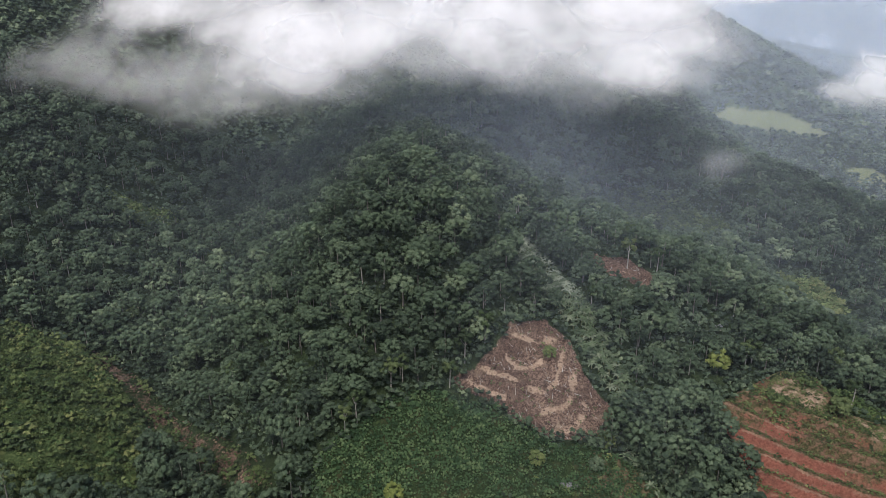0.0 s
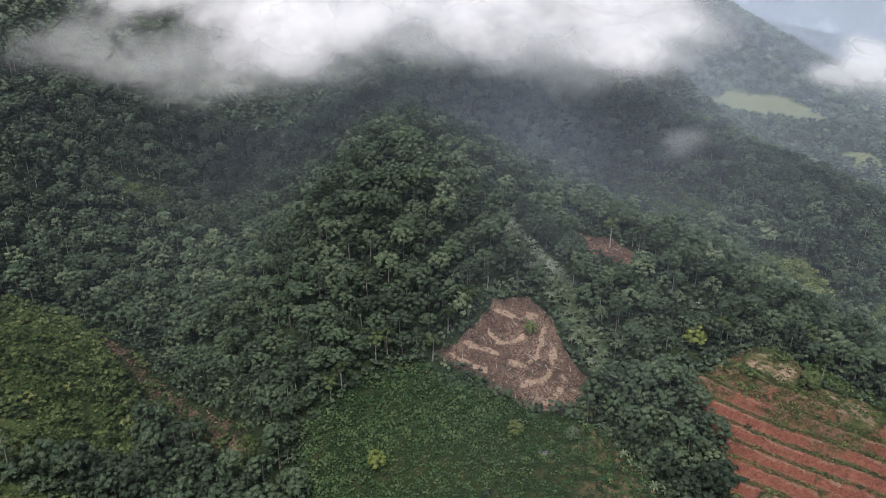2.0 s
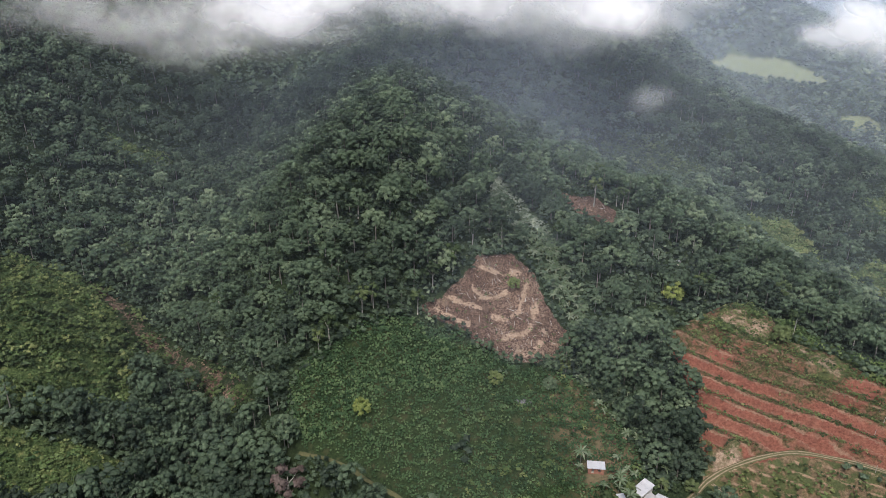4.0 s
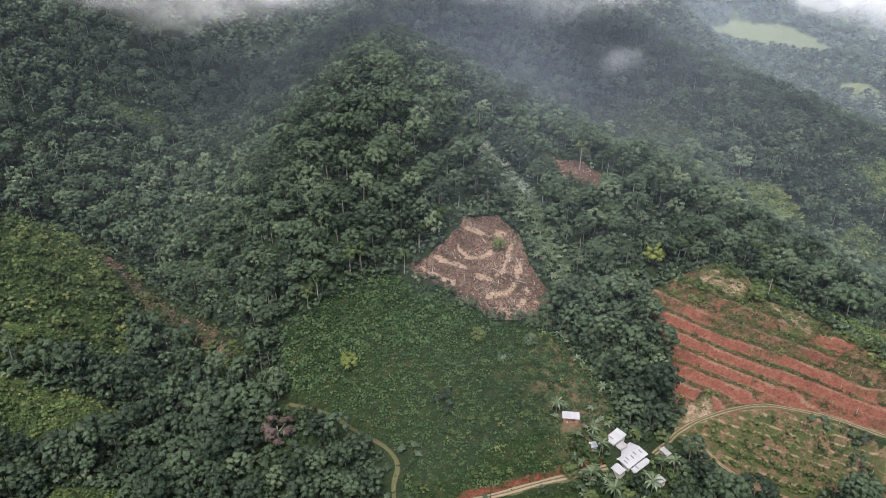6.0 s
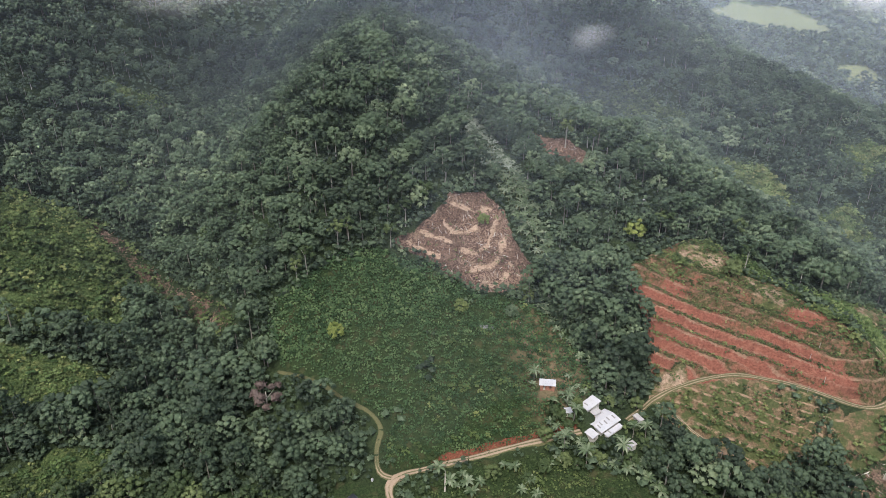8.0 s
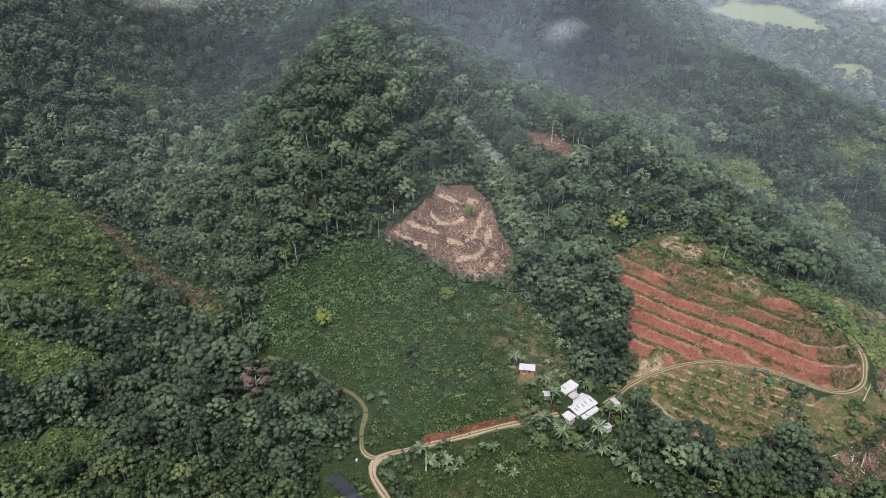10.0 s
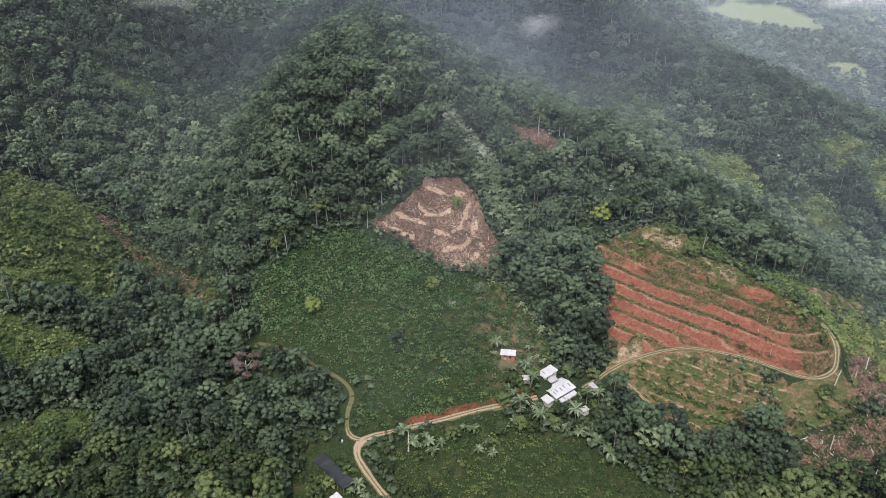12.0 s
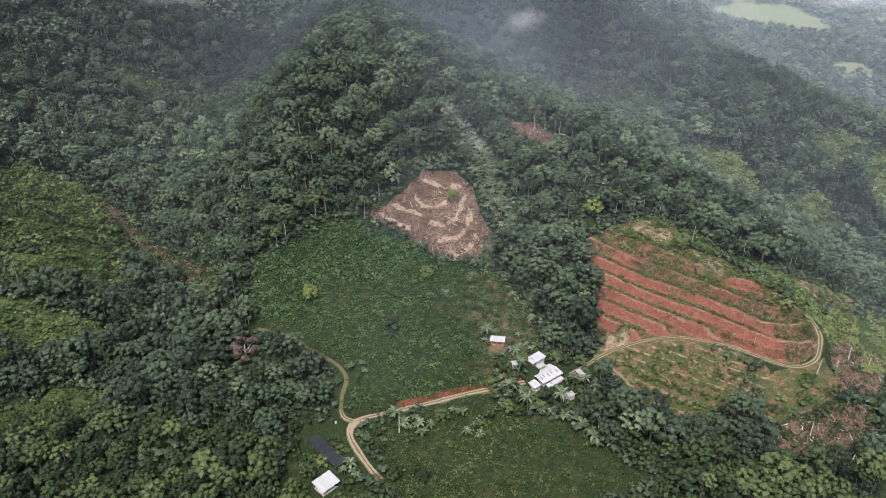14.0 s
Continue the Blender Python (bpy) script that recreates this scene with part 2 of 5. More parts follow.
# ---- the land ----
# ridge and stream lines of the land: (x, y, height of the ground)
LAND = {
    "main_spur": [(5, 262, 26), (-14, 292, 58), (-20, 325, 90), (-18, 350, 107), (-22, 410, 112), (-32, 490, 106), (-40, 575, 98), (-10, 680, 142), (60, 800, 195)],
    "spur_west_foot": [(-62, 222, -10), (-60, 250, 22), (-75, 290, 29), (-98, 337, 36), (-98, 400, 46), (-105, 470, 58), (-110, 600, 78)],
    "spur_east_side": [(55, 258, 18), (62, 285, 30), (40, 300, 44), (75, 330, 50), (45, 365, 66), (80, 400, 70), (88, 470, 62), (100, 530, 62), (20, 567, 84), (64, 547, 62), (100, 590, 94)],
    "crop_slope": [(4, 172, -20), (-36, 206, -7), (8, 221, 8), (42, 203, 2), (28, 182, -9), (72, 193, 6), (95, 180, 0), (78, 166, -6), (68, 222, 14)],
    "east_hollow": [(96, 262, 12), (112, 238, 4), (122, 205, -7), (128, 178, -10)],
    "terrace_hill": [(152, 182, -10), (150, 214, 0), (172, 212, 2), (206, 205, 10), (207, 192, 0), (232, 204, 4), (131, 258, 19), (154, 241, 17), (176, 228, 14), (135, 232, 4), (190, 242, 23), (222, 224, 19), (168, 292, 30), (205, 270, 24), (240, 240, 8)],
    "upper_knoll": [(115, 346, 62), (120, 310, 36), (170, 350, 42), (180, 320, 34)],
    "east_gully": [(160, 480, 34), (205, 435, 28), (240, 408, 2), (275, 380, -14), (300, 330, -24), (320, 280, -34), (330, 392, -34)],
    "east_ridge": [(105, 645, 116), (240, 668, 58), (295, 680, 38), (140, 592, 98), (178, 578, 93), (212, 580, 82), (246, 585, 66), (300, 585, 54), (372, 566, 22), (470, 540, -8), (260, 490, 30), (330, 480, 6)],
    "west_gully": [(-30, 150, -20), (-60, 165, -16), (-88, 215, -16), (-100, 254, -16), (-132, 305, -6), (-168, 368, 4), (-186, 440, 16), (-188, 520, 32), (-157, 562, 28), (-150, 640, 50), (-139, 697, 70)],
    "west_meadow": [(-110, 190, -12), (-140, 215, 2), (-166, 247, 20), (-190, 267, 31), (-205, 325, 28), (-250, 300, 50), (-120, 150, -8), (-170, 180, 2), (-220, 200, 25)],
    "west_slope": [(-225, 396, 32), (-253, 425, 56), (-280, 455, 88), (-230, 495, 46), (-330, 520, 130), (-260, 620, 118), (-420, 400, 130), (-420, 650, 200), (-200, 800, 165)],
    "foreground": [(40, 130, -24), (0, 110, -28), (100, 140, -17), (150, 150, -14), (200, 150, -22), (235, 178, -6), (280, 190, -30), (-60, 90, -22), (-200, 80, -5), (60, 60, -28), (200, 60, -34), (0, -200, -40), (300, -100, -50), (-300, -100, 0)],
    "far_valley": [(560, 560, -45), (500, 780, -45), (470, 950, -24), (518, 1053, -6), (455, 1210, -2), (620, 1150, -17), (598, 938, -28), (606, 893, -54), (800, 900, -70), (748, 1197, -46), (700, 400, -75)],
    "far_hills": [(200, 900, 180), (380, 1500, 190), (520, 1800, 222), (690, 1850, 158), (850, 1800, 62), (1040, 1700, -42), (1300, 2600, -40), (1700, 2800, -70), (900, 3200, 160), (1500, 4000, 120), (2300, 4300, 130)],
    "rim": [(-1500, 600, 300), (-1200, 2500, 380), (0, 2500, 420), (-800, -800, 40), (800, -900, -60), (1800, 500, -70), (2600, 2500, -60), (-2500, -500, 250), (2500, -2500, 0), (-2000, -2800, 120), (3800, 1500, 60), (0, 4600, 420), (-3500, 3500, 420)],
}

def spline_weights(knots, smooth):
    p = knots[:, :2] / 100.0
    d = np.linalg.norm(p[:, None] - p[None], axis=2)
    n = len(p)
    a = np.zeros((n + 3, n + 3))
    a[:n, :n] = np.where(d > 0, d * d * np.log(d + 1e-9), 0) + smooth * np.eye(n)
    a[:n, n], a[:n, n + 1:] = 1, p
    a[n:, :n] = a[:n, n:].T
    return np.linalg.solve(a, np.concatenate((knots[:, 2], np.zeros(3))))

KNOTS = np.array([k for line in LAND.values() for k in line], float)
WEIGHTS = spline_weights(KNOTS, 0.02)

def height(x, y):
    """Height of the bare land, for arrays."""
    x, y = np.asarray(x, float) / 100, np.asarray(y, float) / 100
    z = WEIGHTS[-3] + WEIGHTS[-2] * x + WEIGHTS[-1] * y
    for (kx, ky, _), w in zip(KNOTS, WEIGHTS):
        d2 = (x - kx / 100) ** 2 + (y - ky / 100) ** 2
        z = z + w * 0.5 * d2 * np.log(d2 + 1e-12)
    return z


ROAD_MAIN = [(42, 118), (37, 127), (25, 140), (15, 153), (11, 160), (11.5, 165), (16, 167.8), (24, 168.4), (34, 169), (49, 170), (65, 172), (79, 174), (90, 177)]
ROAD_HILL = [(112, 189), (119, 196), (128, 205), (142, 211), (164, 213), (179, 208), (193, 201), (207, 194), (217, 192), (226, 196), (231, 204), (233, 212), (230, 222)]
ROAD_WEST = [(14, 166.5), (8, 168), (5, 172), (4, 180), (5, 188), (-1, 195), (-12, 200), (-23, 207), (-33, 212), (-47, 217)]
PATH_LOW = [(128, 204), (136, 195), (140, 188), (145, 182)]

CLEARING = [(35, 307), (52, 315), (62, 306), (68, 289), (79, 276), (75, 263), (59, 255), (40, 260), (27, 266), (17, 271), (3, 274), (16, 282), (28, 296)]
BANANA_UP = [(37, 362), (47, 372), (61, 348), (74, 326), (80, 310), (88, 286), (89, 279), (81, 277), (72, 294), (65, 311), (54, 329), (41, 341)]
BANANA_LOW = [(78, 262), (94, 269), (110, 248), (109, 220), (95, 217), (78, 243)]
CROP = [(-4, 267), (17, 269), (34, 259), (53, 252), (35, 242), (25, 230), (24, 205), (15, 189), (0, 196), (-19, 206), (-42, 216), (-54, 230), (-53, 242), (-39, 250), (-22, 261)]
SCRUB = [(35, 242), (53, 252), (78, 250), (98, 217), (98, 200), (86, 179), (65, 174), (36, 170), (10, 170), (6, 185), (15, 189), (24, 205), (25, 230)]
TERRACES = [(164, 292), (178, 285), (177, 264), (198, 248), (215, 228), (231, 214), (230, 203), (214, 192), (191, 202), (164, 213), (128, 207), (131, 242), (125, 273), (145, 282)]
TERRACES_LOW = [(128, 205), (164, 210), (190, 198), (201, 190), (190, 182), (172, 168), (153, 165), (141, 174), (134, 189)]
FELLED = [(204, 171), (222, 177), (248, 181), (247, 161), (222, 151), (204, 153), (190, 164)]
FELLED_SLOPE = [(237, 205), (255, 224), (280, 228), (259, 187), (234, 181)]
MEADOW = [(-235, 262), (-228, 325), (-203, 338), (-188, 329), (-168, 314), (-149, 294), (-138, 256), (-130, 238), (-146, 232), (-160, 221), (-185, 215), (-225, 218)]
FIELD_WEST = [(-190, 208), (-159, 212), (-141, 214), (-120, 215), (-113, 201), (-134, 188), (-165, 174), (-190, 182)]
GLADE_SOUTH = [(-145, 146), (-127, 167), (-100, 171), (-104, 153), (-122, 136), (-135, 131)]
GULLY_BARE = [(-192, 343), (-168, 332), (-146, 313), (-134, 304), (-118, 294), (-92, 273), (-68, 246), (-74, 236), (-98, 258), (-124, 277), (-142, 289), (-153, 298), (-174, 317), (-194, 330)]
SLIP = [(-154, 254), (-149, 254), (-135, 239), (-139, 236)]
CLEARING_UP = [(82, 371), (99, 362), (114, 343), (109, 335), (91, 345)]
GLADES_EAST = [[(338, 488), (372, 516), (396, 508), (355, 472)], [(226, 440), (268, 456), (284, 425), (250, 408)], [(388, 487), (412, 503), (390, 425), (376, 445)],
               [(-250, 500), (-229, 508), (-207, 525), (-212, 502), (-235, 486)], [(300, 420), (330, 440), (340, 415), (310, 398)]]
SHRUBS = [(109, 497), (137, 525), (184, 515), (218, 486), (188, 469), (133, 467)]
GLADE_FAR = [(440, 1195), (490, 1260), (546, 1304), (640, 1320), (707, 1300), (690, 1200), (636, 1115), (552, 1088), (480, 1130)]
PASTURES = [[(558, 946), (592, 950), (622, 938), (606, 912), (566, 916)]]
BARE_TOP = [(150, 280), (160, 289), (172, 288), (175, 272), (172, 258), (158, 263), (152, 270)]
BARE_PATCH = [(180, 262), (197, 252), (201, 238), (190, 235), (180, 241)]
BARE_PAD = [(126, 206), (130, 217), (143, 220), (147, 211), (139, 206)]
EAST_FOOT = [(196, 187), (214, 191), (232, 198), (242, 186), (222, 175), (204, 170), (190, 174)]
SLOPE_DRY = [(222, 250), (240, 264), (262, 281), (296, 290), (276, 258), (240, 234), (230, 238)]
SLOPE_GREEN = [(180, 284), (198, 262), (223, 250), (250, 232), (238, 214), (226, 224), (200, 252), (180, 266)]
SLOPE_EAST = [(234, 214), (250, 240), (275, 258), (300, 284), (325, 290), (303, 240), (264, 205), (240, 200)]
CLEARING_PATHS = [[(12, 282), (18, 281), (25, 280), (34, 279)], [(4, 275), (11, 275), (18, 274), (28, 271)], [(30, 289), (36, 286), (47, 292)], [(40, 278), (47, 278), (52, 282), (55, 289), (59, 298)],
                  [(45, 268), (54, 271), (59, 275), (61, 283), (63, 289)], [(55, 260), (61, 265), (65, 270), (66, 275)], [(33, 299), (41, 300), (55, 304)]]
GARDEN = [(22, 158), (34, 165), (60, 168), (88, 168), (121, 154), (140, 134), (105, 120), (40, 120)]
LAWN = [(-13, 146), (-8, 153), (-1, 151), (3, 143), (-3, 139)]
YARD = [(-14, 166), (8, 164), (22, 138), (20, 122), (-12, 122), (-16, 140)]


def inside(points, x, y):
    """Distance to the rim of a plot, positive within it, for arrays."""
    x, y = np.asarray(x, float), np.asarray(y, float)
    best, within = np.full(x.shape, 1e9), np.zeros(x.shape, bool)
    for (ax, ay), (bx, by) in zip(points, points[1:] + points[:1]):
        dx, dy = bx - ax, by - ay
        t = np.clip(((x - ax) * dx + (y - ay) * dy) / (dx * dx + dy * dy), 0, 1)
        best = np.minimum(best, np.hypot(x - ax - t * dx, y - ay - t * dy))
        if dy:
            within ^= ((ay > y) != (by > y)) & (x < ax + (y - ay) * dx / dy)
    return np.where(within, best, -best)


def smooth(a, b, v):
    v = np.clip((v - a) / (b - a), 0, 1)
    return v * v * (3 - 2 * v)


def relief(x, y):
    """Small humps and rills of the land."""
    z = 0
    for i, (size, tall) in enumerate(((43.0, 1.6), (23.0, 0.9), (11.0, 0.4))):
        a, b = 0.6 + i, 2.1 + i * 1.3
        z = z + tall * np.sin((x * math.cos(a) + y * math.sin(a)) / size * 6.28 + 2 * np.sin(y / size)) * np.sin((x * math.cos(b) + y * math.sin(b)) / size * 6.28 + i)
    return z


def finer(line, step=2.0):
    """A road's line rounded and cut into short steps."""
    p = [Vector(q) for q in line]
    p = [p[0] * 2 - p[1]] + p + [p[-1] * 2 - p[-2]]
    done = []
    for a, b, c, d in zip(p, p[1:], p[2:], p[3:]):
        n = max(2, int((c - b).length / step))
        for i in range(n):
            t = i / n
            done.append(0.5 * (2 * b + (c - a) * t + (2 * a - 5 * b + 4 * c - d) * t * t + (3 * b - a - 3 * c + d) * t ** 3))
    return np.array([tuple(q) for q in done + [p[-2]]])


ROADS = {}
for key, line in (("main", ROAD_MAIN), ("hill", ROAD_HILL), ("west", ROAD_WEST), ("low", PATH_LOW)):
    xy = finer(line)
    level = height(xy[:, 0], xy[:, 1])
    pad = np.pad(level, 4, mode="edge")
    ROADS[key] = np.column_stack((xy, np.convolve(pad, np.ones(9) / 9, "valid")))


def terrace_phase(x, y, step, lean):
    """Which terrace a place lies on, and how far up its step."""
    return (height(x, y) + lean * (x - 130) + 0.35 * np.sin(x * 0.21 + y * 0.13)) / step


def ground(x, y):
    """Height of the finished land: with its terraces, road beds and small relief. Also the distance to the nearest road."""
    x, y = np.asarray(x, float), np.asarray(y, float)
    z = height(x, y)
    upper, lower = inside(TERRACES, x, y), inside(TERRACES_LOW, x, y)
    flat = np.maximum.reduce([smooth(-6, 2, upper), smooth(-6, 2, lower), smooth(-4, 3, inside(YARD, x, y))])
    z = z + relief(x, y) * (1 - flat)
    for plot, step, lean, part in ((upper, 4.3, 0.085, 0.34), (lower, 1.9, 0.05, 0.4)):
        tilt = lean * (x - 130)
        u = terrace_phase(x, y, step, lean)
        whole = np.floor(u)
        stepped = (whole + smooth(0.0, part, u - whole)) * step - tilt
        z = z + (stepped - z) * smooth(-1.5, 1.5, plot) * 0.92
    near = np.full(x.shape, 99.0)
    for key, wide in (("main", 1.7), ("hill", 2.6), ("west", 1.5), ("low", 1.2)):
        r = ROADS[key]
        close = (x > r[:, 0].min() - 9) & (x < r[:, 0].max() + 9) & (y > r[:, 1].min() - 9) & (y < r[:, 1].max() + 9)
        if not close.any():
            continue
        d = np.hypot(x[close][:, None] - r[None, :, 0], y[close][:, None] - r[None, :, 1])
        i = d.argmin(1)
        d = d[np.arange(len(i)), i]
        zc, zr = z[close], r[i, 2]
        z[close] = zr + (zc - zr) * smooth(wide, wide + 2.2, d)
        near[close] = np.minimum(near[close], d - wide)
    return z, near


def ground_at(x, y):
    return float(ground(np.array([x]), np.array([y]))[0][0])


def steps(*runs):
    """Grid lines: runs of (from, to, step)."""
    return np.unique(np.concatenate([np.arange(a, b, s) for a, b, s in runs]).round(3))


def fading(start, end, first, growth):
    v, s, out_ = start, first, []
    while abs(v) < abs(end):
        out_.append(v)
        v, s = v + math.copysign(s, end - start), s * growth
    return np.array(out_ + [end])


def mesh_from(name, verts, faces, materials, smooth_faces=True):
    """A mesh from arrays: verts (n, 3) and faces (m, 4) or (m, 3)."""
    me = bpy.data.meshes.new(name)
    verts, faces = np.ascontiguousarray(verts, np.float32), np.ascontiguousarray(faces, np.int32)
    k = faces.shape[1]
    me.vertices.add(len(verts)), me.loops.add(faces.size), me.polygons.add(len(faces))
    me.vertices.foreach_set("co", verts.ravel())
    me.loops.foreach_set("vertex_index", faces.ravel())
    me.polygons.foreach_set("loop_start", np.arange(0, faces.size, k, dtype=np.int32))
    me.polygons.foreach_set("use_smooth", np.full(len(faces), smooth_faces))
    for m in materials:
        me.materials.append(m)
    me.update(calc_edges=True)
    return me


def set_attr(me, name, values, domain="POINT"):
    me.attributes.new(name, "FLOAT", domain).data.foreach_set("value", np.ascontiguousarray(values, np.float32))


xs = np.unique(np.concatenate((fading(-330, -4200, 4, 1.09), steps((-330, -50, 3.5), (-50, 118, 1.7), (118, 240, 1.2), (240, 420, 3.5)), fading(420, 4200, 4, 1.07))))
ys = np.unique(np.concatenate((fading(96, -3200, 6, 1.12), steps((96, 160, 2.0), (160, 300, 1.3), (300, 640, 3.5)), fading(640, 4700, 4, 1.05))))
gx, gy = np.meshgrid(xs, ys)
gx, gy = gx.ravel(), gy.ravel()
gz, road_gap = ground(gx, gy)
cols = len(xs)
corner = (np.arange(len(ys) - 1)[:, None] * cols + np.arange(cols - 1)[None]).ravel()
land_mesh = mesh_from("ground", np.column_stack((gx, gy, gz)), np.column_stack((corner, corner + 1, corner + cols + 1, corner + cols)), [GROUND])


def share(plots, soft=4.0, more=0.0):
    return np.maximum.reduce([smooth(-soft, soft, inside(p, gx, gy) + more) for p in plots])


set_attr(land_mesh, "grass", np.maximum(share([MEADOW, FIELD_WEST, GLADE_SOUTH, SLOPE_GREEN, SLOPE_EAST, LAWN]), np.maximum(share(GLADES_EAST, 7, 3), smooth(-30, 30, inside(GLADE_FAR, gx, gy) + 30 * np.sin(gx / 19 + 2 * np.sin(gy / 31))))))
set_attr(land_mesh, "pasture", share([GLADE_FAR] + PASTURES, 12))
set_attr(land_mesh, "crop", share([CROP, SCRUB, GARDEN, YARD]))
set_attr(land_mesh, "poor", 0.9 * share([[(66, 250), (80, 249), (98, 218), (98, 200), (86, 180), (74, 182), (68, 205), (58, 225)]], 10))
set_attr(land_mesh, "dry", np.maximum(share([BARE_PATCH, BARE_TOP, BARE_PAD, SLOPE_DRY, EAST_FOOT], 3), share([TERRACES_LOW], 3, 2.5)))
set_attr(land_mesh, "brush", share([CLEARING, CLEARING_UP, FELLED_SLOPE], 3) + 0.5 * np.maximum(share([FELLED], 3), share([GULLY_BARE], 3, -1.5)))
rim = inside(CLEARING, gx, gy)


def path_gap(lines, x, y):
    """Distance to the nearest of some rounded lines."""
    best = np.full(x.shape, 99.0)
    for line in lines:
        for px, py in finer(line, 1.0):
            best = np.minimum(best, np.hypot(x - px, y - py))
    return best


worn = np.full(gx.shape, 99.0)
worn[rim > -3] = path_gap(CLEARING_PATHS, gx[rim > -3], gy[rim > -3])
worn = worn + 0.5 * np.sin(gx * 0.9) * np.sin(gy * 0.8)
# bare tan ground on the lower east half of the clearing, brown brush on the rest
tan_part = smooth(-14, 12, (gx - 44) * 0.8 - (gy - 280) * 0.35) * 0.3
set_attr(land_mesh, "tan", np.maximum(np.maximum(smooth(2.0, 0.7, worn) * (0.85 + 0.25 * np.sin(gx * 0.53 + 2 * np.sin(gy * 0.31))), tan_part) * smooth(0, 4, rim), np.maximum(share([BARE_TOP, BARE_PATCH, BARE_PAD], 5) * 0.5, share([SLOPE_DRY], 4) * 0.4)))
phase = terrace_phase(gx, gy, 4.3, 0.085)
set_attr(land_mesh, "phase", phase)
set_attr(land_mesh, "phase_low", np.where(inside(TERRACES_LOW, gx, gy) > -5, terrace_phase(gx, gy, 1.9, 0.05), 0.0))
set_attr(land_mesh, "grown", np.maximum(0.62 * smooth(3.6, 5.0, phase), smooth(203, 222, gx)) + 0.3 * (np.sin(gx / 9 + 2 * np.sin(gy / 11)) * np.sin(gy / 7)))
set_attr(land_mesh, "red", share([TERRACES], 2.5, 1.0) * (1 - share([BARE_TOP, BARE_PATCH, BARE_PAD], 5)))
bank = (gx > 22) & (gx < 92) & (gy > 168) & (gy < 182)
set_attr(land_mesh, "cut", 0.7 * share([SLIP], 1.8) + np.where(bank, smooth(2.2, 0.9, np.abs(road_gap - 1.2)), 0) * smooth(20, 40, gx) * smooth(94, 82, gx) * smooth(-1.0, 1.0, gy - 170.2 - 0.09 * (gx - 34)))
tagged(new("ground", land_mesh), "steep tropical hill land with forest floor, fields and red earth", "ground", kind="structure")

WIDE = {"main": 1.6, "hill": 1.35, "west": 1.0, "low": 0.8}
WORN = {"main": 0.3, "hill": 0.0, "west": -0.3, "low": 0.2}


def road(key, name, label):
    """A beaten track as a low ribbon with rounded shoulders on its bed."""
    r = ROADS[key]
    along = np.gradient(r[:, :2], axis=0)
    along /= np.linalg.norm(along, axis=1)[:, None]
    side = np.column_stack((along[:, 1], -along[:, 0]))
    offs = np.array([-1.25, -1.0, -0.7, -0.35, 0, 0.35, 0.7, 1.0, 1.25])
    lift = np.array([-0.6, 0.2, 0.26, 0.24, 0.3, 0.24, 0.26, 0.2, -0.6])
    v = np.zeros((len(r), len(offs), 3))
    wide = WIDE[key] * (1 + 0.12 * np.sin(np.arange(len(r)) * 0.7))
    fork = np.exp(-(np.hypot(r[:, 0] - 9, r[:, 1] - 167) / 6) ** 2)
    wide = wide * (1 + 0.3 * fork)
    v[:, :, :2] = r[:, None, :2] + side[:, None] * (offs[None, :, None] * wide[:, None, None])
    v[:, :, 2] = np.maximum(r[:, 2], ground(r[:, 0].copy(), r[:, 1].copy())[0])[:, None] + lift
    n = len(offs)
    c = (np.arange(len(r) - 1)[:, None] * n + np.arange(n - 1)[None]).ravel()
    me = mesh_from(name, v.reshape(-1, 3), np.column_stack((c, c + 1, c + n + 1, c + n)), [TRACK])
    set_attr(me, "across", np.tile(offs, len(r)))
    set_attr(me, "wear", np.repeat(WORN[key] + 0.5 * fork - (0.35 * smooth(10, 30, np.hypot(r[:, 0] - 9, r[:, 1] - 167)) if key == "west" else 0), n))
    return tagged(new(name, me), label, "road", kind="structure")


road("main", "road_valley", "pale dirt road with two wheel ruts below a red bank")
road("hill", "road_terrace", "grassy dirt track winding round the red terraces")
road("west", "road_field", "grass-grown farm track beside the crop field")
road("low", "path", "narrow bare earth footpath down the lower terraces")


# ---- plants ----
rng = np.random.default_rng(7)


def unit(v):
    return v / np.maximum(np.linalg.norm(v, axis=-1, keepdims=True), 1e-9)


def leaf_tris(centres, normals, size, spread=0.55):
    """Three-cornered leaf clumps at the centres, facing about along the normals: (n, 3, 3)."""
    n = len(centres)
    nrm = unit(normals + rng.normal(0, spread, (n, 3)))
    a = unit(np.cross(nrm, rng.normal(0, 1, (n, 3))))
    b = np.cross(nrm, a)
    s = size * rng.uniform(0.65, 1.35, (n, 1))
    a, b = a * s * rng.uniform(0.5, 0.75, (n, 1)), b * s
    return np.stack((centres - a - b * 0.4, centres + a - b * rng.uniform(0.1, 0.6, (n, 1)), centres + b * 0.75), 1)


def dome_faces():
    """The cap of a twenty-sided ball: five upper faces and five that hang below them."""
    up, low = 1 / math.sqrt(5), 2 / math.sqrt(5)
    high = [(low * math.cos(a), low * math.sin(a), up) for a in np.arange(5) * 1.25664]
    deep = [(1.05 * low * math.cos(a), low * math.sin(a), -up) for a in np.arange(5) * 1.25664 + 0.62832]
    q = []
    for i in range(5):
        j = (i + 1) % 5
        q += [(high[i], high[j], (0, 0, 1)), (high[j], high[i], deep[i])]
    return np.array(q, float)


DOME = dome_faces()
OCTA = np.array([((a, 0, 0), (0, b, 0), (0, 0, c)) if a * b * c > 0 else ((0, b, 0), (a, 0, 0), (0, 0, c)) for a in (-1, 1) for b in (-1, 1) for c in (-0.6, 1)], float)


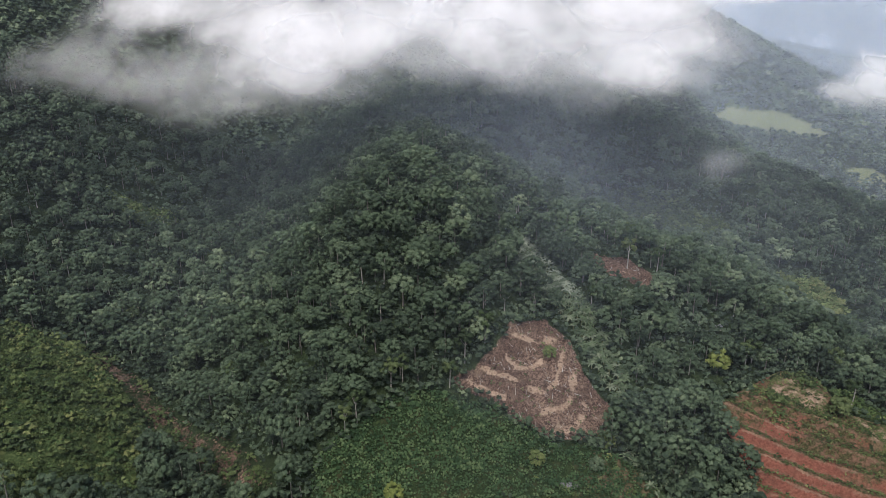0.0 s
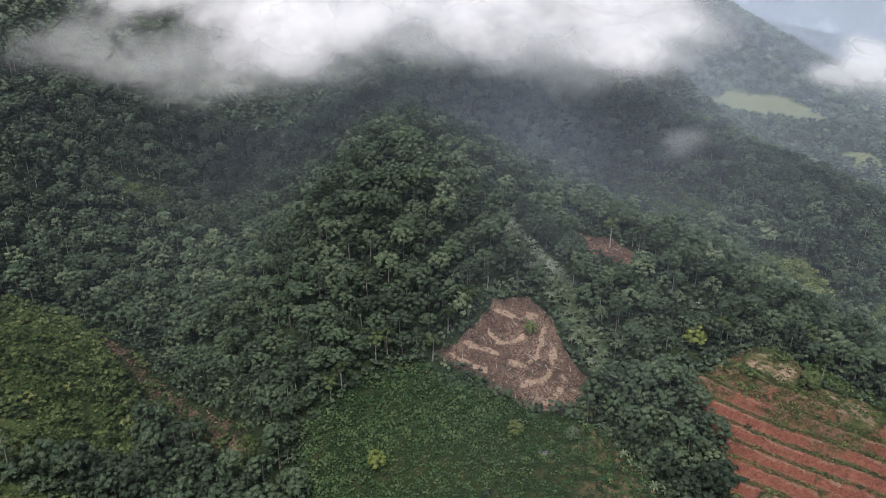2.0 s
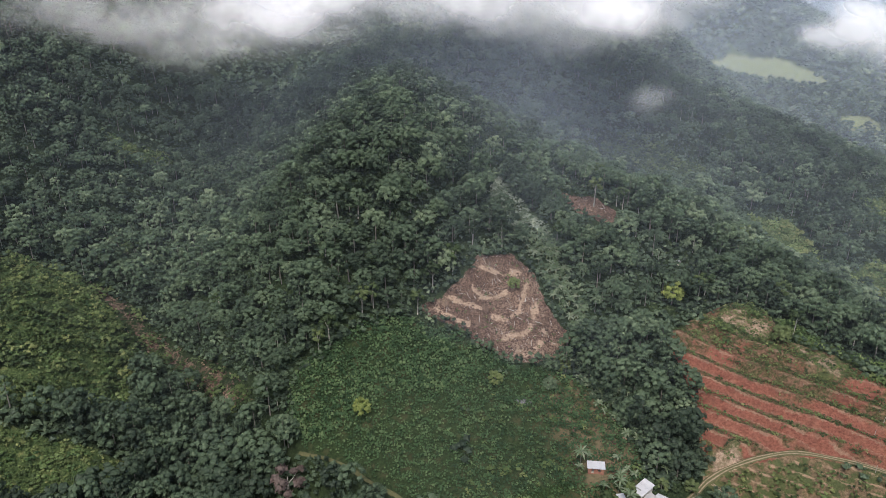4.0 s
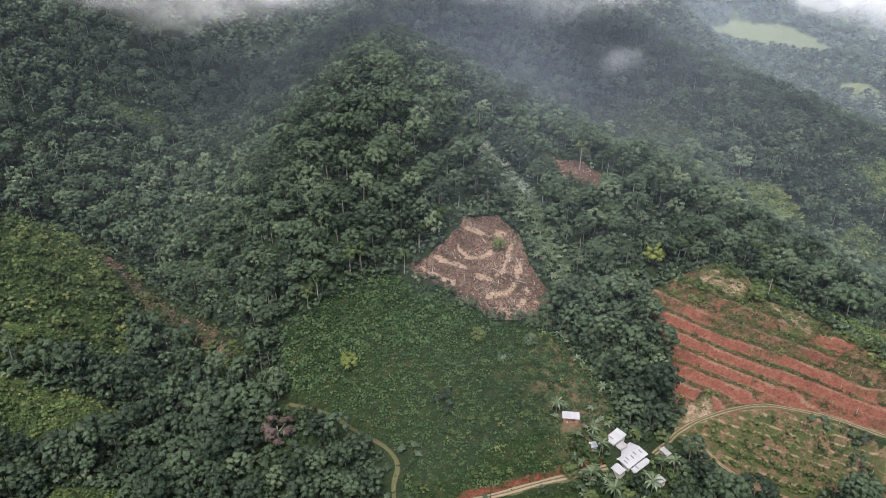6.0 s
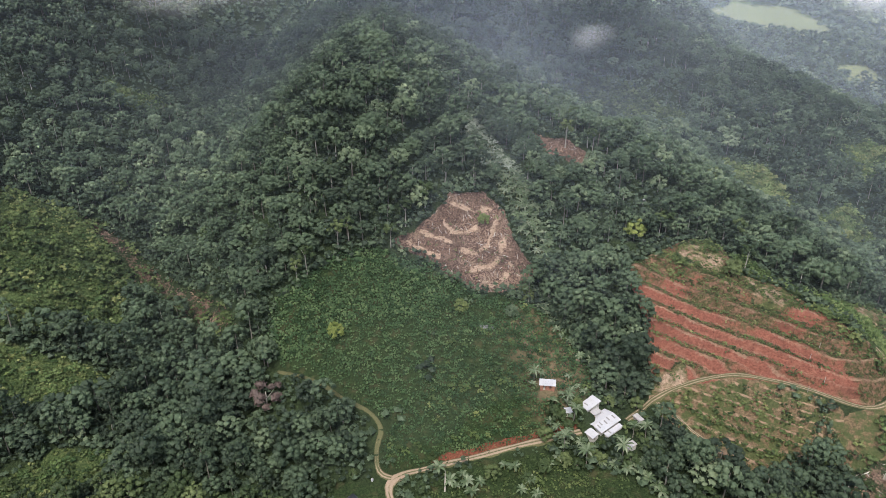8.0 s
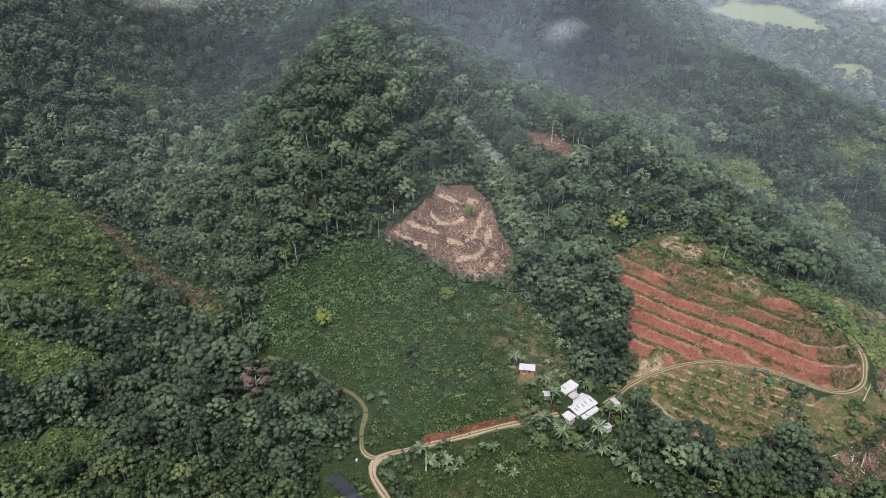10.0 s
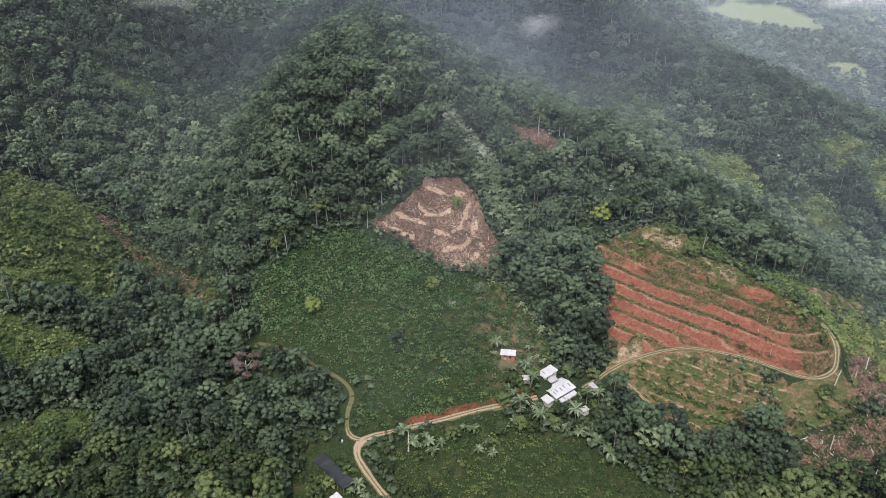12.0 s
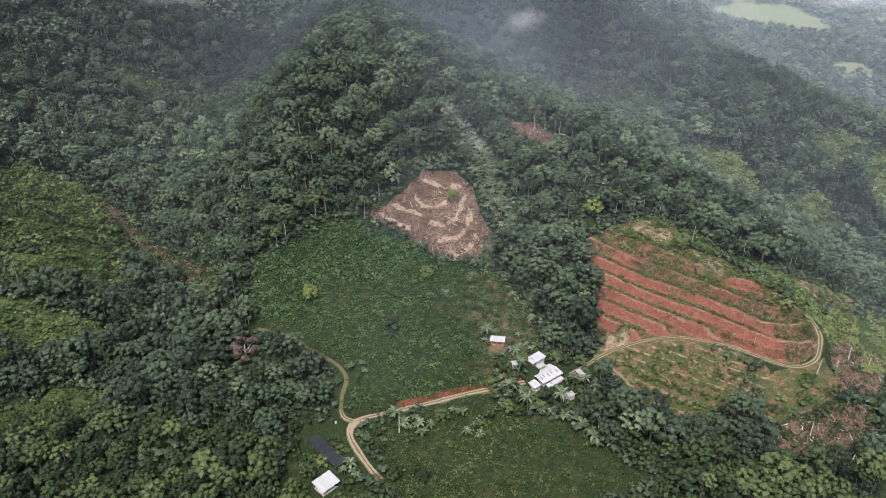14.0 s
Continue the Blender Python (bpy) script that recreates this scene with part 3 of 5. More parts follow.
def lump(centre, radius, flat=0.85, fine=True):
    """A small uneven rounded body, the dense heart of a clump of leaves."""
    q = DOME if fine else OCTA
    ang, tip = rng.uniform(0, 6.28), rng.uniform(-0.4, 0.4)
    turn = np.array(Euler((tip, tip * 0.7, ang)).to_matrix())
    q = q @ turn.T
    bend = 1 + 0.22 * np.sin(q[..., :1] * 4.1 + ang * 3) * np.sin(q[..., 1:2] * 3.7 + ang) + 0.12 * np.sin(q[..., 2:] * 6 + ang * 5)
    return q * bend * np.array([radius * rng.uniform(0.85, 1.2), radius * rng.uniform(0.85, 1.2), radius * flat]) + centre


def crown(radius, low, high, lobes, each, size, spread=0.5, heart=0.92, part=0.3, fine=True):
    """A tree's crown out of many uneven clumps on a dome, each with a dense heart and loose leaves over its upper side."""
    tris = []
    mid, tall = low + (high - low) * 0.4, (high - low) * 0.6
    skew = rng.uniform(-0.15, 0.15, 2) * radius
    for i in range(lobes):
        h = 1 - 1.45 * (i + 0.5) / lobes
        ang = i * 2.4 + rng.uniform(-0.4, 0.4)
        ring = math.sqrt(max(0, 1 - h * h)) * rng.uniform(0.66, 1.0)
        r = radius * part * rng.uniform(0.7, 1.3)
        at = np.array([radius * ring * math.cos(ang) + skew[0], radius * ring * math.sin(ang) + skew[1], mid + tall * 0.85 * h * rng.uniform(0.8, 1.08)])
        if heart:
            tris.append(lump(at, r * heart, 0.8, fine))
        if each:
            d = unit(rng.normal(0, 1, (each, 3)) + np.array([math.cos(ang) * 0.6, math.sin(ang) * 0.6, 0.7]))
            c = at + d * np.array([r, r, r * 0.8]) * rng.uniform(0.8, 1.12, (each, 1))
            away = unit(at - np.array([0, 0, low])) * 0.7
            tris.append(leaf_tris(c, d + away, size, spread))
    return np.concatenate(tris)


def tube(points, radii, sides=5):
    """Faces of a bent, tapered tube: (n, 3, 3)."""
    rings = []
    for p, r in zip(points, radii):
        ang = np.arange(sides) / sides * 2 * math.pi
        rings.append(np.column_stack((p[0] + r * np.cos(ang), p[1] + r * np.sin(ang), np.full(sides, p[2]))))
    q = []
    for a, b in zip(rings, rings[1:]):
        for i in range(sides):
            j = (i + 1) % sides
            q += [(a[i], a[j], b[j]), (a[i], b[j], b[i])]
    return np.array(q)


def trunk_faces(tall, thick, sides=5):
    lean = rng.uniform(-0.06, 0.06, 2) * tall
    z = np.array([-1.5, 0.25 * tall, 0.6 * tall, tall])
    return tube([(lean[0] * k / tall, lean[1] * k / tall, k) for k in z], [thick * 1.25, thick, thick * 0.75, thick * 0.35], sides)


def limb_faces(start, length, thick, ang, sides=4):
    c, s = math.cos(ang), math.sin(ang)
    return tube([(0, 0, start), (c * length * 0.45, s * length * 0.45, start + length * 0.45), (c * length * 0.85, s * length * 0.85, start + length)], [thick, thick * 0.7, thick * 0.25], sides)


class Stuff:
    """Collects many plants in one mesh: leaves and wood, with each plant's tint."""

    def __init__(self):
        self.faces, self.tints, self.slots = [], [], []

    def scatter(self, proto, pos, turn, scale, tint, slot=0):
        """proto (q, 3, 3) set at each pos (n, 3), turned about z, scaled (n,) or (n, 3)."""
        if not len(pos):
            return
        scale = np.asarray(scale, float)
        scale = scale[:, None] if scale.ndim == 1 else scale
        c, s = np.cos(turn)[:, None, None], np.sin(turn)[:, None, None]
        x, y, z = proto[None, :, :, 0], proto[None, :, :, 1], proto[None, :, :, 2]
        sx, sy, sz = (scale[:, min(i, scale.shape[1] - 1)][:, None, None] for i in range(3))
        v = np.stack(((x * c - y * s) * sx + pos[:, 0, None, None], (x * s + y * c) * sy + pos[:, 1, None, None], z * sz + pos[:, 2, None, None]), -1)
        self.faces.append(v.reshape(-1, 3, 3).astype(np.float32))
        self.tints.append(np.repeat(tint, proto.shape[0]).astype(np.float32))
        self.slots.append(np.full(proto.shape[0] * len(pos), slot, np.int32))

    def build(self, name, materials, label, category, kind="stuff"):
        q = np.concatenate(self.faces)
        me = mesh_from(name, q.reshape(-1, 3), np.arange(len(q) * 3).reshape(-1, 3), materials, False)
        set_attr(me, "tint", np.concatenate(self.tints), "FACE")
        me.polygons.foreach_set("material_index", np.concatenate(self.slots))
        return tagged(new(name, me), label, category, kind=kind)


OPEN = [CLEARING, CROP, SCRUB, TERRACES, TERRACES_LOW, FELLED, MEADOW, FIELD_WEST, GLADE_SOUTH, GULLY_BARE, CLEARING_UP, BARE_TOP, BARE_PATCH, SLOPE_DRY, SLOPE_GREEN, GARDEN, YARD,
        BANANA_UP, EAST_FOOT, FELLED_SLOPE, SLOPE_EAST, [(88, 172), (88, 198), (112, 198), (122, 186), (116, 168)]] + GLADES_EAST + [SHRUBS, GLADE_FAR] + PASTURES


BUILT = [(100.8, 182.6, 8.0), (94.4, 176.3, 4.0), (95.8, 189.0, 6.0), (85.0, 183.0, 2.6), (77.4, 195.4, 5.0), (5.5, 133.4, 7.0), (116.8, 189.4, 3.2), (109.8, 172.4, 3.4), (142.0, 319.0, 3.5),
         (-3.5, 155.5, 5.0), (2.0, 150.5, 5.0), (7.5, 145.5, 5.0)]


def built(x, y):
    """Distance to the nearest building's rim."""
    return np.minimum.reduce([np.hypot(x - a, y - b) - r for a, b, r in BUILT])


def openness(x, y):
    """Distance into the open land; negative in the forest."""
    return np.maximum.reduce([inside(p, x, y) for p in OPEN])


def places(x0, x1, y0, y1, gap, jitter=0.48):
    """Jittered, staggered grid of places."""
    a = np.arange(x0, x1, gap)
    b = np.arange(y0, y1, gap * 0.87)
    px, py = np.meshgrid(a, b)
    px = px + (np.arange(len(b)) % 2)[:, None] * gap / 2
    px, py = (v.ravel() + rng.uniform(-jitter, jitter, v.size) * gap for v in (px, py))
    keep = np.abs(px - 25) < 0.76 * (py + 115) + 15
    return px[keep], py[keep]


def patch(x, y, size):
    """Slow variation over the land, 0 to 1."""
    return 0.5 + 0.25 * np.sin(x / size + 1.7 * np.sin(y / size * 0.7)) + 0.25 * np.sin(y / size * 1.3 + 1.1 * np.sin(x / size * 0.9 + 2))


def far_off(x, y):
    return np.hypot(x - 30, y + 40)


forest = Stuff()
# radius, foot and top of the crown, clumps, thickness of the trunk
NEAR = [(crown(r, lo, hi, lobes, 8, 0.64, 0.4, heart=0.86, part=0.27), trunk_faces(hi * 0.8, w, 4)) for r, lo, hi, lobes, w in (
    (5.6, 5.0, 12.5, 25, 0.3), (4.6, 4.5, 12.0, 20, 0.26), (6.4, 6.5, 13.5, 29, 0.34), (3.6, 5.0, 14.5, 19, 0.24),
    (5.2, 9.0, 15.0, 22, 0.28), (3.8, 1.0, 8.0, 18, 0.22), (4.9, 3.0, 11.5, 23, 0.28), (4.6, 10.0, 16.5, 19, 0.26))]
MID = [(crown(r, lo, hi, lobes, 3, 0.9, 0.3, part=0.34), trunk_faces(hi * 0.8, w, 3)) for r, lo, hi, lobes, w in (
    (5.6, 4.5, 12.5, 15, 0.3), (4.6, 4.0, 12.5, 13, 0.25), (6.4, 6.0, 14.0, 17, 0.3), (3.8, 6.0, 15.5, 12, 0.25), (5.0, 9.0, 16.0, 14, 0.25))]
FAR = [(crown(r, lo, hi, lobes, 2, 2.2, part=0.5, fine=False), None) for r, lo, hi, lobes in ((5.2, 1.0, 12.0, 6), (4.6, 1.0, 13.0, 5), (6.0, 1.0, 11.0, 6))]
VAST = [(crown(12, 0.0, 13.0, 5, 2, 4.0, part=0.5, fine=False), None), (crown(14, 0.0, 12.0, 5, 2, 4.0, part=0.45, fine=False), None)]
UNDER = [crown(r, 0.0, h, 3, 6, 0.6, 0.5, 0.9, 0.5, False) for r, h in ((2.0, 2.8), (1.7, 3.4), (2.3, 2.3))]
SINGLES = []


def plant_forest(protos, x, y, low, high, trunks):
    z = ground(x, y)[0]
    rim = -1.5 - rng.uniform(0, 2.5, len(x))
    rim = np.where(y > 900, 11 * np.sin(x / 17 + 2 * np.sin(y / 21)) + rng.normal(0, 6, len(x)), rim)
    keep = (openness(x, y) < rim) & (np.maximum.reduce([inside(p, x, y) for p in GLADES_EAST]) < -8)
    gap_ = ground(x, y)[1]
    keep &= (gap_ > 3.0) & (built(x, y) > 3.0) & (inside(GULLY_BARE, x, y) < -3.2) & (np.maximum(inside(CLEARING, x, y), inside(CLEARING_UP, x, y)) < -4)
    for cx, cy, gap in ((-46, 195, 15), (131, 285, 8.5), (140, 311, 8.5), (95, 344, 10), (104, 335, 9)):
        keep &= np.hypot(x - cx, y - cy) > gap
    x, y, z = x[keep], y[keep], z[keep]
    kind = rng.integers(0, len(protos), len(x))
    scale = rng.uniform(low, high, len(x)) * (0.85 + 0.3 * patch(x, y, 31.0))
    tint = np.clip(0.23 - 0.08 * smooth(240, 180, y) + 0.06 * smooth(190, 260, x) * smooth(560, 500, y) + 0.26 * patch(x, y, 58.0) + rng.normal(0, 0.2, len(x)), 0, 1)
    alone = (y < 150) if protos is NEAR else np.zeros(len(x), bool)
    SINGLES.extend(zip(x[alone], y[alone], z[alone], kind[alone], scale[alone]))
    for i, (leaves, wood) in enumerate(protos):
        m = (kind == i) & ~alone
        pos = np.column_stack((x, y, z))[m]
        turn = rng.uniform(0, 6.28, m.sum())
        s3 = np.column_stack((scale[m], scale[m], scale[m] * rng.uniform(0.85, 1.2, m.sum())))
        forest.scatter(leaves, pos, turn, s3, tint[m])
        if trunks and wood is not None:
            w = rng.random(m.sum()) < 0.5
            forest.scatter(wood, pos[w], turn[w], s3[w], tint[m][w], 2 if i % 4 == 1 else 1)


x, y = places(-330, 420, 96, 560, 7.2)
d = far_off(x, y)
m = d < 410
plant_forest(NEAR, x[m], y[m], 0.68, 1.26, True)
x, y = places(-450, 560, 250, 900, 8.7)
d = far_off(x, y)
m = (d >= 410) & (d < 720) & ((x > 60) | (y < 640))
plant_forest(MID, x[m], y[m], 0.75, 1.1, True)
x, y = places(-700, 1400, 500, 1600, 10.5)
d = far_off(x, y)
m = (d >= 720) & (d < 1450) & (x > 0.22 * y)
m |= (d >= 720) & (y < 860)
m |= (y >= 640) & (x <= 60) & (d < 720)
plant_forest(FAR, x[m], y[m], 0.7, 1.1, False)
x, y = places(-100, 2600, 1200, 3000, 22.0)
d = far_off(x, y)
m = (d >= 1450) & (x > 0.2 * y)
m &= rng.random(len(x)) < 0.85
plant_forest(VAST, x[m], y[m], 0.6, 1.1, False)
x, y = places(-330, 420, 96, 520, 5.2)
x2, y2 = places(-420, 480, 330, 700, 6.5)
m = far_off(x2, y2) > 480
x, y = np.concatenate((x[far_off(x, y) < 480], x2[m])), np.concatenate((y[far_off(x, y) < 480], y2[m]))
m = (far_off(x, y) < 700) & (openness(x, y) < 0.5) & (ground(x, y)[1] > 1.5)
x, y = x[m], y[m]
kind = rng.integers(0, 3, len(x))
for i, leaves in enumerate(UNDER):
    m = kind == i
    forest.scatter(leaves, np.column_stack((x, y, ground(x, y)[0]))[m], rng.uniform(0, 6.28, m.sum()), rng.uniform(1.1, 2.0, m.sum()), rng.uniform(0.05, 0.6, m.sum()))
# shrubs along the forest's edge
EDGE = [crown(2.2, 0.0, 4.2, 5, 9, 0.7, 0.6, part=0.42, fine=False), crown(1.8, 0.0, 3.0, 4, 9, 0.6, 0.6, part=0.42, fine=False)]
x, y = places(-260, 430, 130, 560, 4.0)
gap_ = openness(x, y)
m = (gap_ < 0.3) & (gap_ > -7) & (built(x, y) > 1) & (ground(x, y)[1] > 1.8) & (rng.random(len(x)) < 0.75)
x, y = x[m], y[m]
kind = rng.integers(0, 2, len(x))
for i, leaves in enumerate(EDGE):
    m = kind == i
    forest.scatter(leaves, np.column_stack((x, y, ground(x, y)[0]))[m], rng.uniform(0, 6.28, m.sum()), rng.uniform(0.6, 1.35, m.sum()), np.clip(rng.normal(0.45, 0.25, m.sum()), 0, 1))
forest.build("forest", [FOREST_LEAF, BARK, PALE_BARK], "dense dark green tropical forest with pale trunks covering the hills", "forest")

# low growth in the open land
scrub = Stuff()
BUSH = [crown(r, 0.0, h, lobes, each, s, 0.6, part=0.42, fine=False) for r, h, lobes, each, s in ((1.5, 2.0, 4, 8, 0.5), (1.1, 1.5, 3, 8, 0.42), (2.1, 3.0, 6, 8, 0.55))]
CROPLET = [crown(r, 0.0, h, 3, 5, 0.42, 0.5, 0.8, 0.5, False) for r, h in ((0.8, 1.2), (0.7, 1.5), (0.95, 1.3))]
TUFT = [crown(0.9, 0.0, 1.5, 2, 7, 0.75, 0.5, 0, 0.5), crown(0.8, 0.0, 2.0, 2, 7, 0.7, 0.5, 0, 0.5)]


def plant_low(target, protos, plots, gap, chance, low, high, tint0, wobble=0.25, rows=None, rim=0.5, clump=0):
    bx = [min(p[0] for q in plots for p in q), max(p[0] for q in plots for p in q), min(p[1] for q in plots for p in q), max(p[1] for q in plots for p in q)]
    x, y = places(bx[0], bx[1], bx[2], bx[3], gap)
    within = np.maximum.reduce([inside(p, x, y) for p in plots])
    z, gap_ = ground(x, y)
    keep = (within > rim) & (gap_ > 0.9) & (built(x, y) > 0.3) & (rng.random(len(x)) < chance * ((1.7 * patch(x, y, 5.0) ** 1.3) if clump else (0.5 + patch(x, y, 9.0))))
    if rows:
        up = terrace_phase(x, y, rows[0], rows[1])
        keep &= ((up % 1 > rows[2]) & (up % 1 < rows[2] + 0.3)) | (rng.random(len(x)) < (0.5 if rows[1] == 0.02 else 0.04) + 0.4 * smooth(4.4, 5.4, up) * (rows[0] > 4))
    x, y, z = x[keep], y[keep], z[keep]
    kind = rng.integers(0, len(protos), len(x))
    tint = np.clip(tint0 + 0.35 * (patch(x, y, 21.0) - 0.5) + rng.normal(0, wobble, len(x)), 0, 1)
    for i, p in enumerate(protos):
        m = kind == i
        s = rng.uniform(low, high, m.sum())
        target.scatter(p, np.column_stack((x, y, z))[m], rng.uniform(0, 6.28, m.sum()), np.column_stack((s, s, s * rng.uniform(0.8, 1.2, m.sum()))), tint[m])


plant_low(scrub, BUSH, [MEADOW], 2.6, 0.85, 0.6, 2.0, 0.35, 0.3, clump=1)
plant_low(scrub, BUSH, [FIELD_WEST, GLADE_SOUTH], 2.8, 0.6, 0.4, 1.1, 0.35, 0.3, clump=1)
plant_low(scrub, BUSH, [YARD], 3.0, 0.6, 0.5, 1.5, 0.35, 0.3, clump=1)
plant_low(scrub, TUFT, [MEADOW, FIELD_WEST, GLADE_SOUTH], 2.6, 0.6, 0.7, 1.3, 0.6, 0.3)
plant_low(scrub, CROPLET, [GARDEN], 1.7, 0.9, 0.5, 1.25, 0.2, 0.28)
plant_low(scrub, BUSH, [SLOPE_EAST], 2.8, 0.75, 0.6, 1.3, 0.85, 0.25, clump=1)
plant_low(scrub, BUSH, [GARDEN, YARD], 4.4, 0.35, 0.5, 1.2, 0.15, 0.25, clump=1)
plant_low(scrub, TUFT + BUSH[1:2], [TERRACES_LOW], 1.5, 0.8, 0.7, 1.5, 0.35, 0.25, (1.9, 0.05, 0.1))
plant_low(scrub, BUSH[:2] + TUFT, [TERRACES], 1.25, 0.8, 0.35, 0.85, 0.4, 0.3, (4.3, 0.085, 0.5))
plant_low(scrub, BUSH, [[(160, 285), (171, 291), (178, 283), (170, 275)], [(143, 262), (150, 274), (160, 270), (152, 262)], [(138, 272), (146, 280), (150, 274)], [(203, 240), (216, 229), (230, 214), (232, 205), (222, 208), (208, 226)]], 2.2, 0.95, 0.6, 1.3, 0.5, 0.3)
plant_low(scrub, BUSH, [SCRUB], 3.4, 0.5, 0.35, 0.9, 0.4, 0.3, clump=1)
plant_low(scrub, BUSH, [[(88, 172), (88, 198), (112, 198), (122, 186), (116, 168)]], 3.6, 0.5, 0.6, 1.4, 0.2, rim=-4)
plant_low(scrub, BUSH, [SHRUBS], 2.6, 1.0, 0.8, 2.0, 0.15, 0.2, rim=-3)
plant_low(scrub, BUSH, GLADES_EAST, 3.6, 0.8, 0.7, 2.2, 0.65, 0.3, clump=1)
plant_low(scrub, BUSH[1:2] + CROPLET, [CLEARING], 3.6, 0.4, 0.5, 1.1, 0.35, 0.3, clump=1)
plant_low(scrub, BUSH, [FELLED, FELLED_SLOPE], 3.8, 0.5, 0.6, 1.3, 0.3)
plant_low(scrub, BUSH, [GULLY_BARE], 3.0, 0.7, 0.5, 1.4, 0.25, clump=1)
plant_low(scrub, BUSH, [EAST_FOOT, SLOPE_DRY], 3.4, 0.6, 0.7, 1.7, 0.35, clump=1)
lush = Stuff()
plant_low(lush, BUSH, [SLOPE_GREEN], 2.3, 0.9, 0.6, 1.2, 0.55, 0.3)
plant_low(lush, BUSH, GLADES_EAST, 3.2, 0.8, 0.6, 1.5, 0.75, 0.3, rim=-4, clump=1)
plant_low(lush, BUSH, [MEADOW, FIELD_WEST, GLADE_SOUTH], 3.0, 0.6, 0.5, 1.3, 0.25, 0.3, clump=1)
lush.build("bright_bushes", [LUSH_LEAF, BARK], "bright yellow-green bushes and tall grass on the open slopes", "bushes")
scrub.build("undergrowth", [SCRUB_LEAF, BARK], "low green bushes and tall weeds in the open land", "bushes")

crops = Stuff()
LUSH_CROP = [(-4, 267), (17, 269), (34, 259), (40, 250), (15, 243), (-10, 236), (-30, 226), (-46, 222), (-54, 230), (-53, 242), (-39, 250), (-22, 261)]
plant_low(crops, CROPLET, [LUSH_CROP], 1.75, 1.0, 0.9, 1.9, 0.5, 0.32, None, -3)
plant_low(crops, CROPLET, [CROP, SCRUB], 1.4, 1.2, 0.65, 1.45, 0.4, 0.3, (1.9, 0.02, 0.2), -1)
crops.build("crop_plants", [CROP_LEAF, BARK], "rows of knee-high dark green crop plants on the slope", "crops")

brush = Stuff()
plant_low(brush, TUFT, [CLEARING, CLEARING_UP, FELLED, FELLED_SLOPE, GULLY_BARE], 2.4, 0.55, 0.35, 0.9, 0.45, 0.35)
plant_low(brush, TUFT, [[(60, 250), (80, 249), (98, 218), (98, 200), (86, 180), (70, 182)]], 3.2, 0.5, 0.4, 0.9, 0.6, 0.3)
for plot, count in ((CLEARING, 1300), (FELLED, 420), (FELLED_SLOPE, 240), (CLEARING_UP, 120)):
    x = rng.uniform(min(p[0] for p in plot), max(p[0] for p in plot), count * 2)
    y = rng.uniform(min(p[1] for p in plot), max(p[1] for p in plot), count * 2)
    keep = inside(plot, x, y) > 0.5
    if plot is CLEARING:
        keep &= path_gap(CLEARING_PATHS, x, y) > 1.1
    x, y = x[keep][:count], y[keep][:count]
    for px, py in zip(x, y):
        a, length, thick = rng.uniform(0, math.pi), rng.uniform(0.7, 2.4), rng.uniform(0.05, 0.12)
        c, s_ = math.cos(a) * length / 2, math.sin(a) * length / 2
        ends = ground(np.array([px - c, px + c]), np.array([py - s_, py + s_]))[0]
        lift = 0.1 + rng.uniform(0, 0.5)
        side = np.array([-math.sin(a), math.cos(a), 0]) * thick
        p0, p1 = np.array([px - c, py - s_, ends[0] + 0.1]), np.array([px + c, py + s_, ends[1] + lift])
        top = np.array([0, 0, thick * 1.5])
        ring0, ring1 = (p0 - side, p0 + side, p0 + top), (p1 - side * 0.6, p1 + side * 0.6, p1 + top * 0.6)
        q = np.array([f for i in range(3) for f in ((ring0[i], ring0[(i + 1) % 3], ring1[(i + 1) % 3]), (ring0[i], ring1[(i + 1) % 3], ring1[i]))])
        brush.scatter(q, np.zeros((1, 3)), np.zeros(1), np.ones(1), rng.uniform(0, 1, 1), 1 if rng.random() < 0.14 else 0)
brush.build("cut_brush", [DEAD_LEAF, DEAD_WOOD], "dry brown cut brush strewn over the clearing", "brush")


# ---- mist: drifting cloud and thin haze between the hills ----
def veil_mesh(name, mat):
    """A slightly bellied round veil of unit radius in the xz plane."""
    rings, sides = 6, 20
    v, f = [(0, -0.12, 0)], []
    for i in range(1, rings + 1):
        r = i / rings
        for k in range(sides):
            a = k / sides * 2 * math.pi
            v.append((r * math.cos(a), -0.12 * (1 - r * r), r * math.sin(a)))
    for k in range(sides):
        f.append((0, 1 + k, 1 + (k + 1) % sides))
        for i in range(rings - 1):
            a, b = 1 + i * sides, 1 + (i + 1) * sides
            f.append((a + k, b + k, b + (k + 1) % sides, a + (k + 1) % sides))
    me = bpy.data.meshes.new(name)
    me.from_pydata(v, [], f)
    for p in me.polygons:
        p.use_smooth = True
    me.materials.append(mat)
    return me


VEIL, SOFT_VEIL, WISP_VEIL = veil_mesh("cloud_veil", CLOUD), veil_mesh("soft_veil", SOFT), veil_mesh("wisp_veil", WISP)
FAINT_VEIL = veil_mesh("faint_veil", FAINT)


def cloud(name, label, veils, me):
    """A drift of veils, one behind the other: (x, y, z, half width, half height)."""
    top = tagged(new(name), label, "cloud")
    top.location = veils[0][:3]
    for i, (x, y, z, w, h) in enumerate(veils):
        ob = new("veil", me)
        ob.parent = top
        ob.matrix_basis = pose(x - top.location.x, y - top.location.y, z - top.location.z, -50, rng.uniform(-8, 8), rng.uniform(-8, 8)) @ Matrix.Diagonal((w, 20, h * 1.2, 1))
    return top


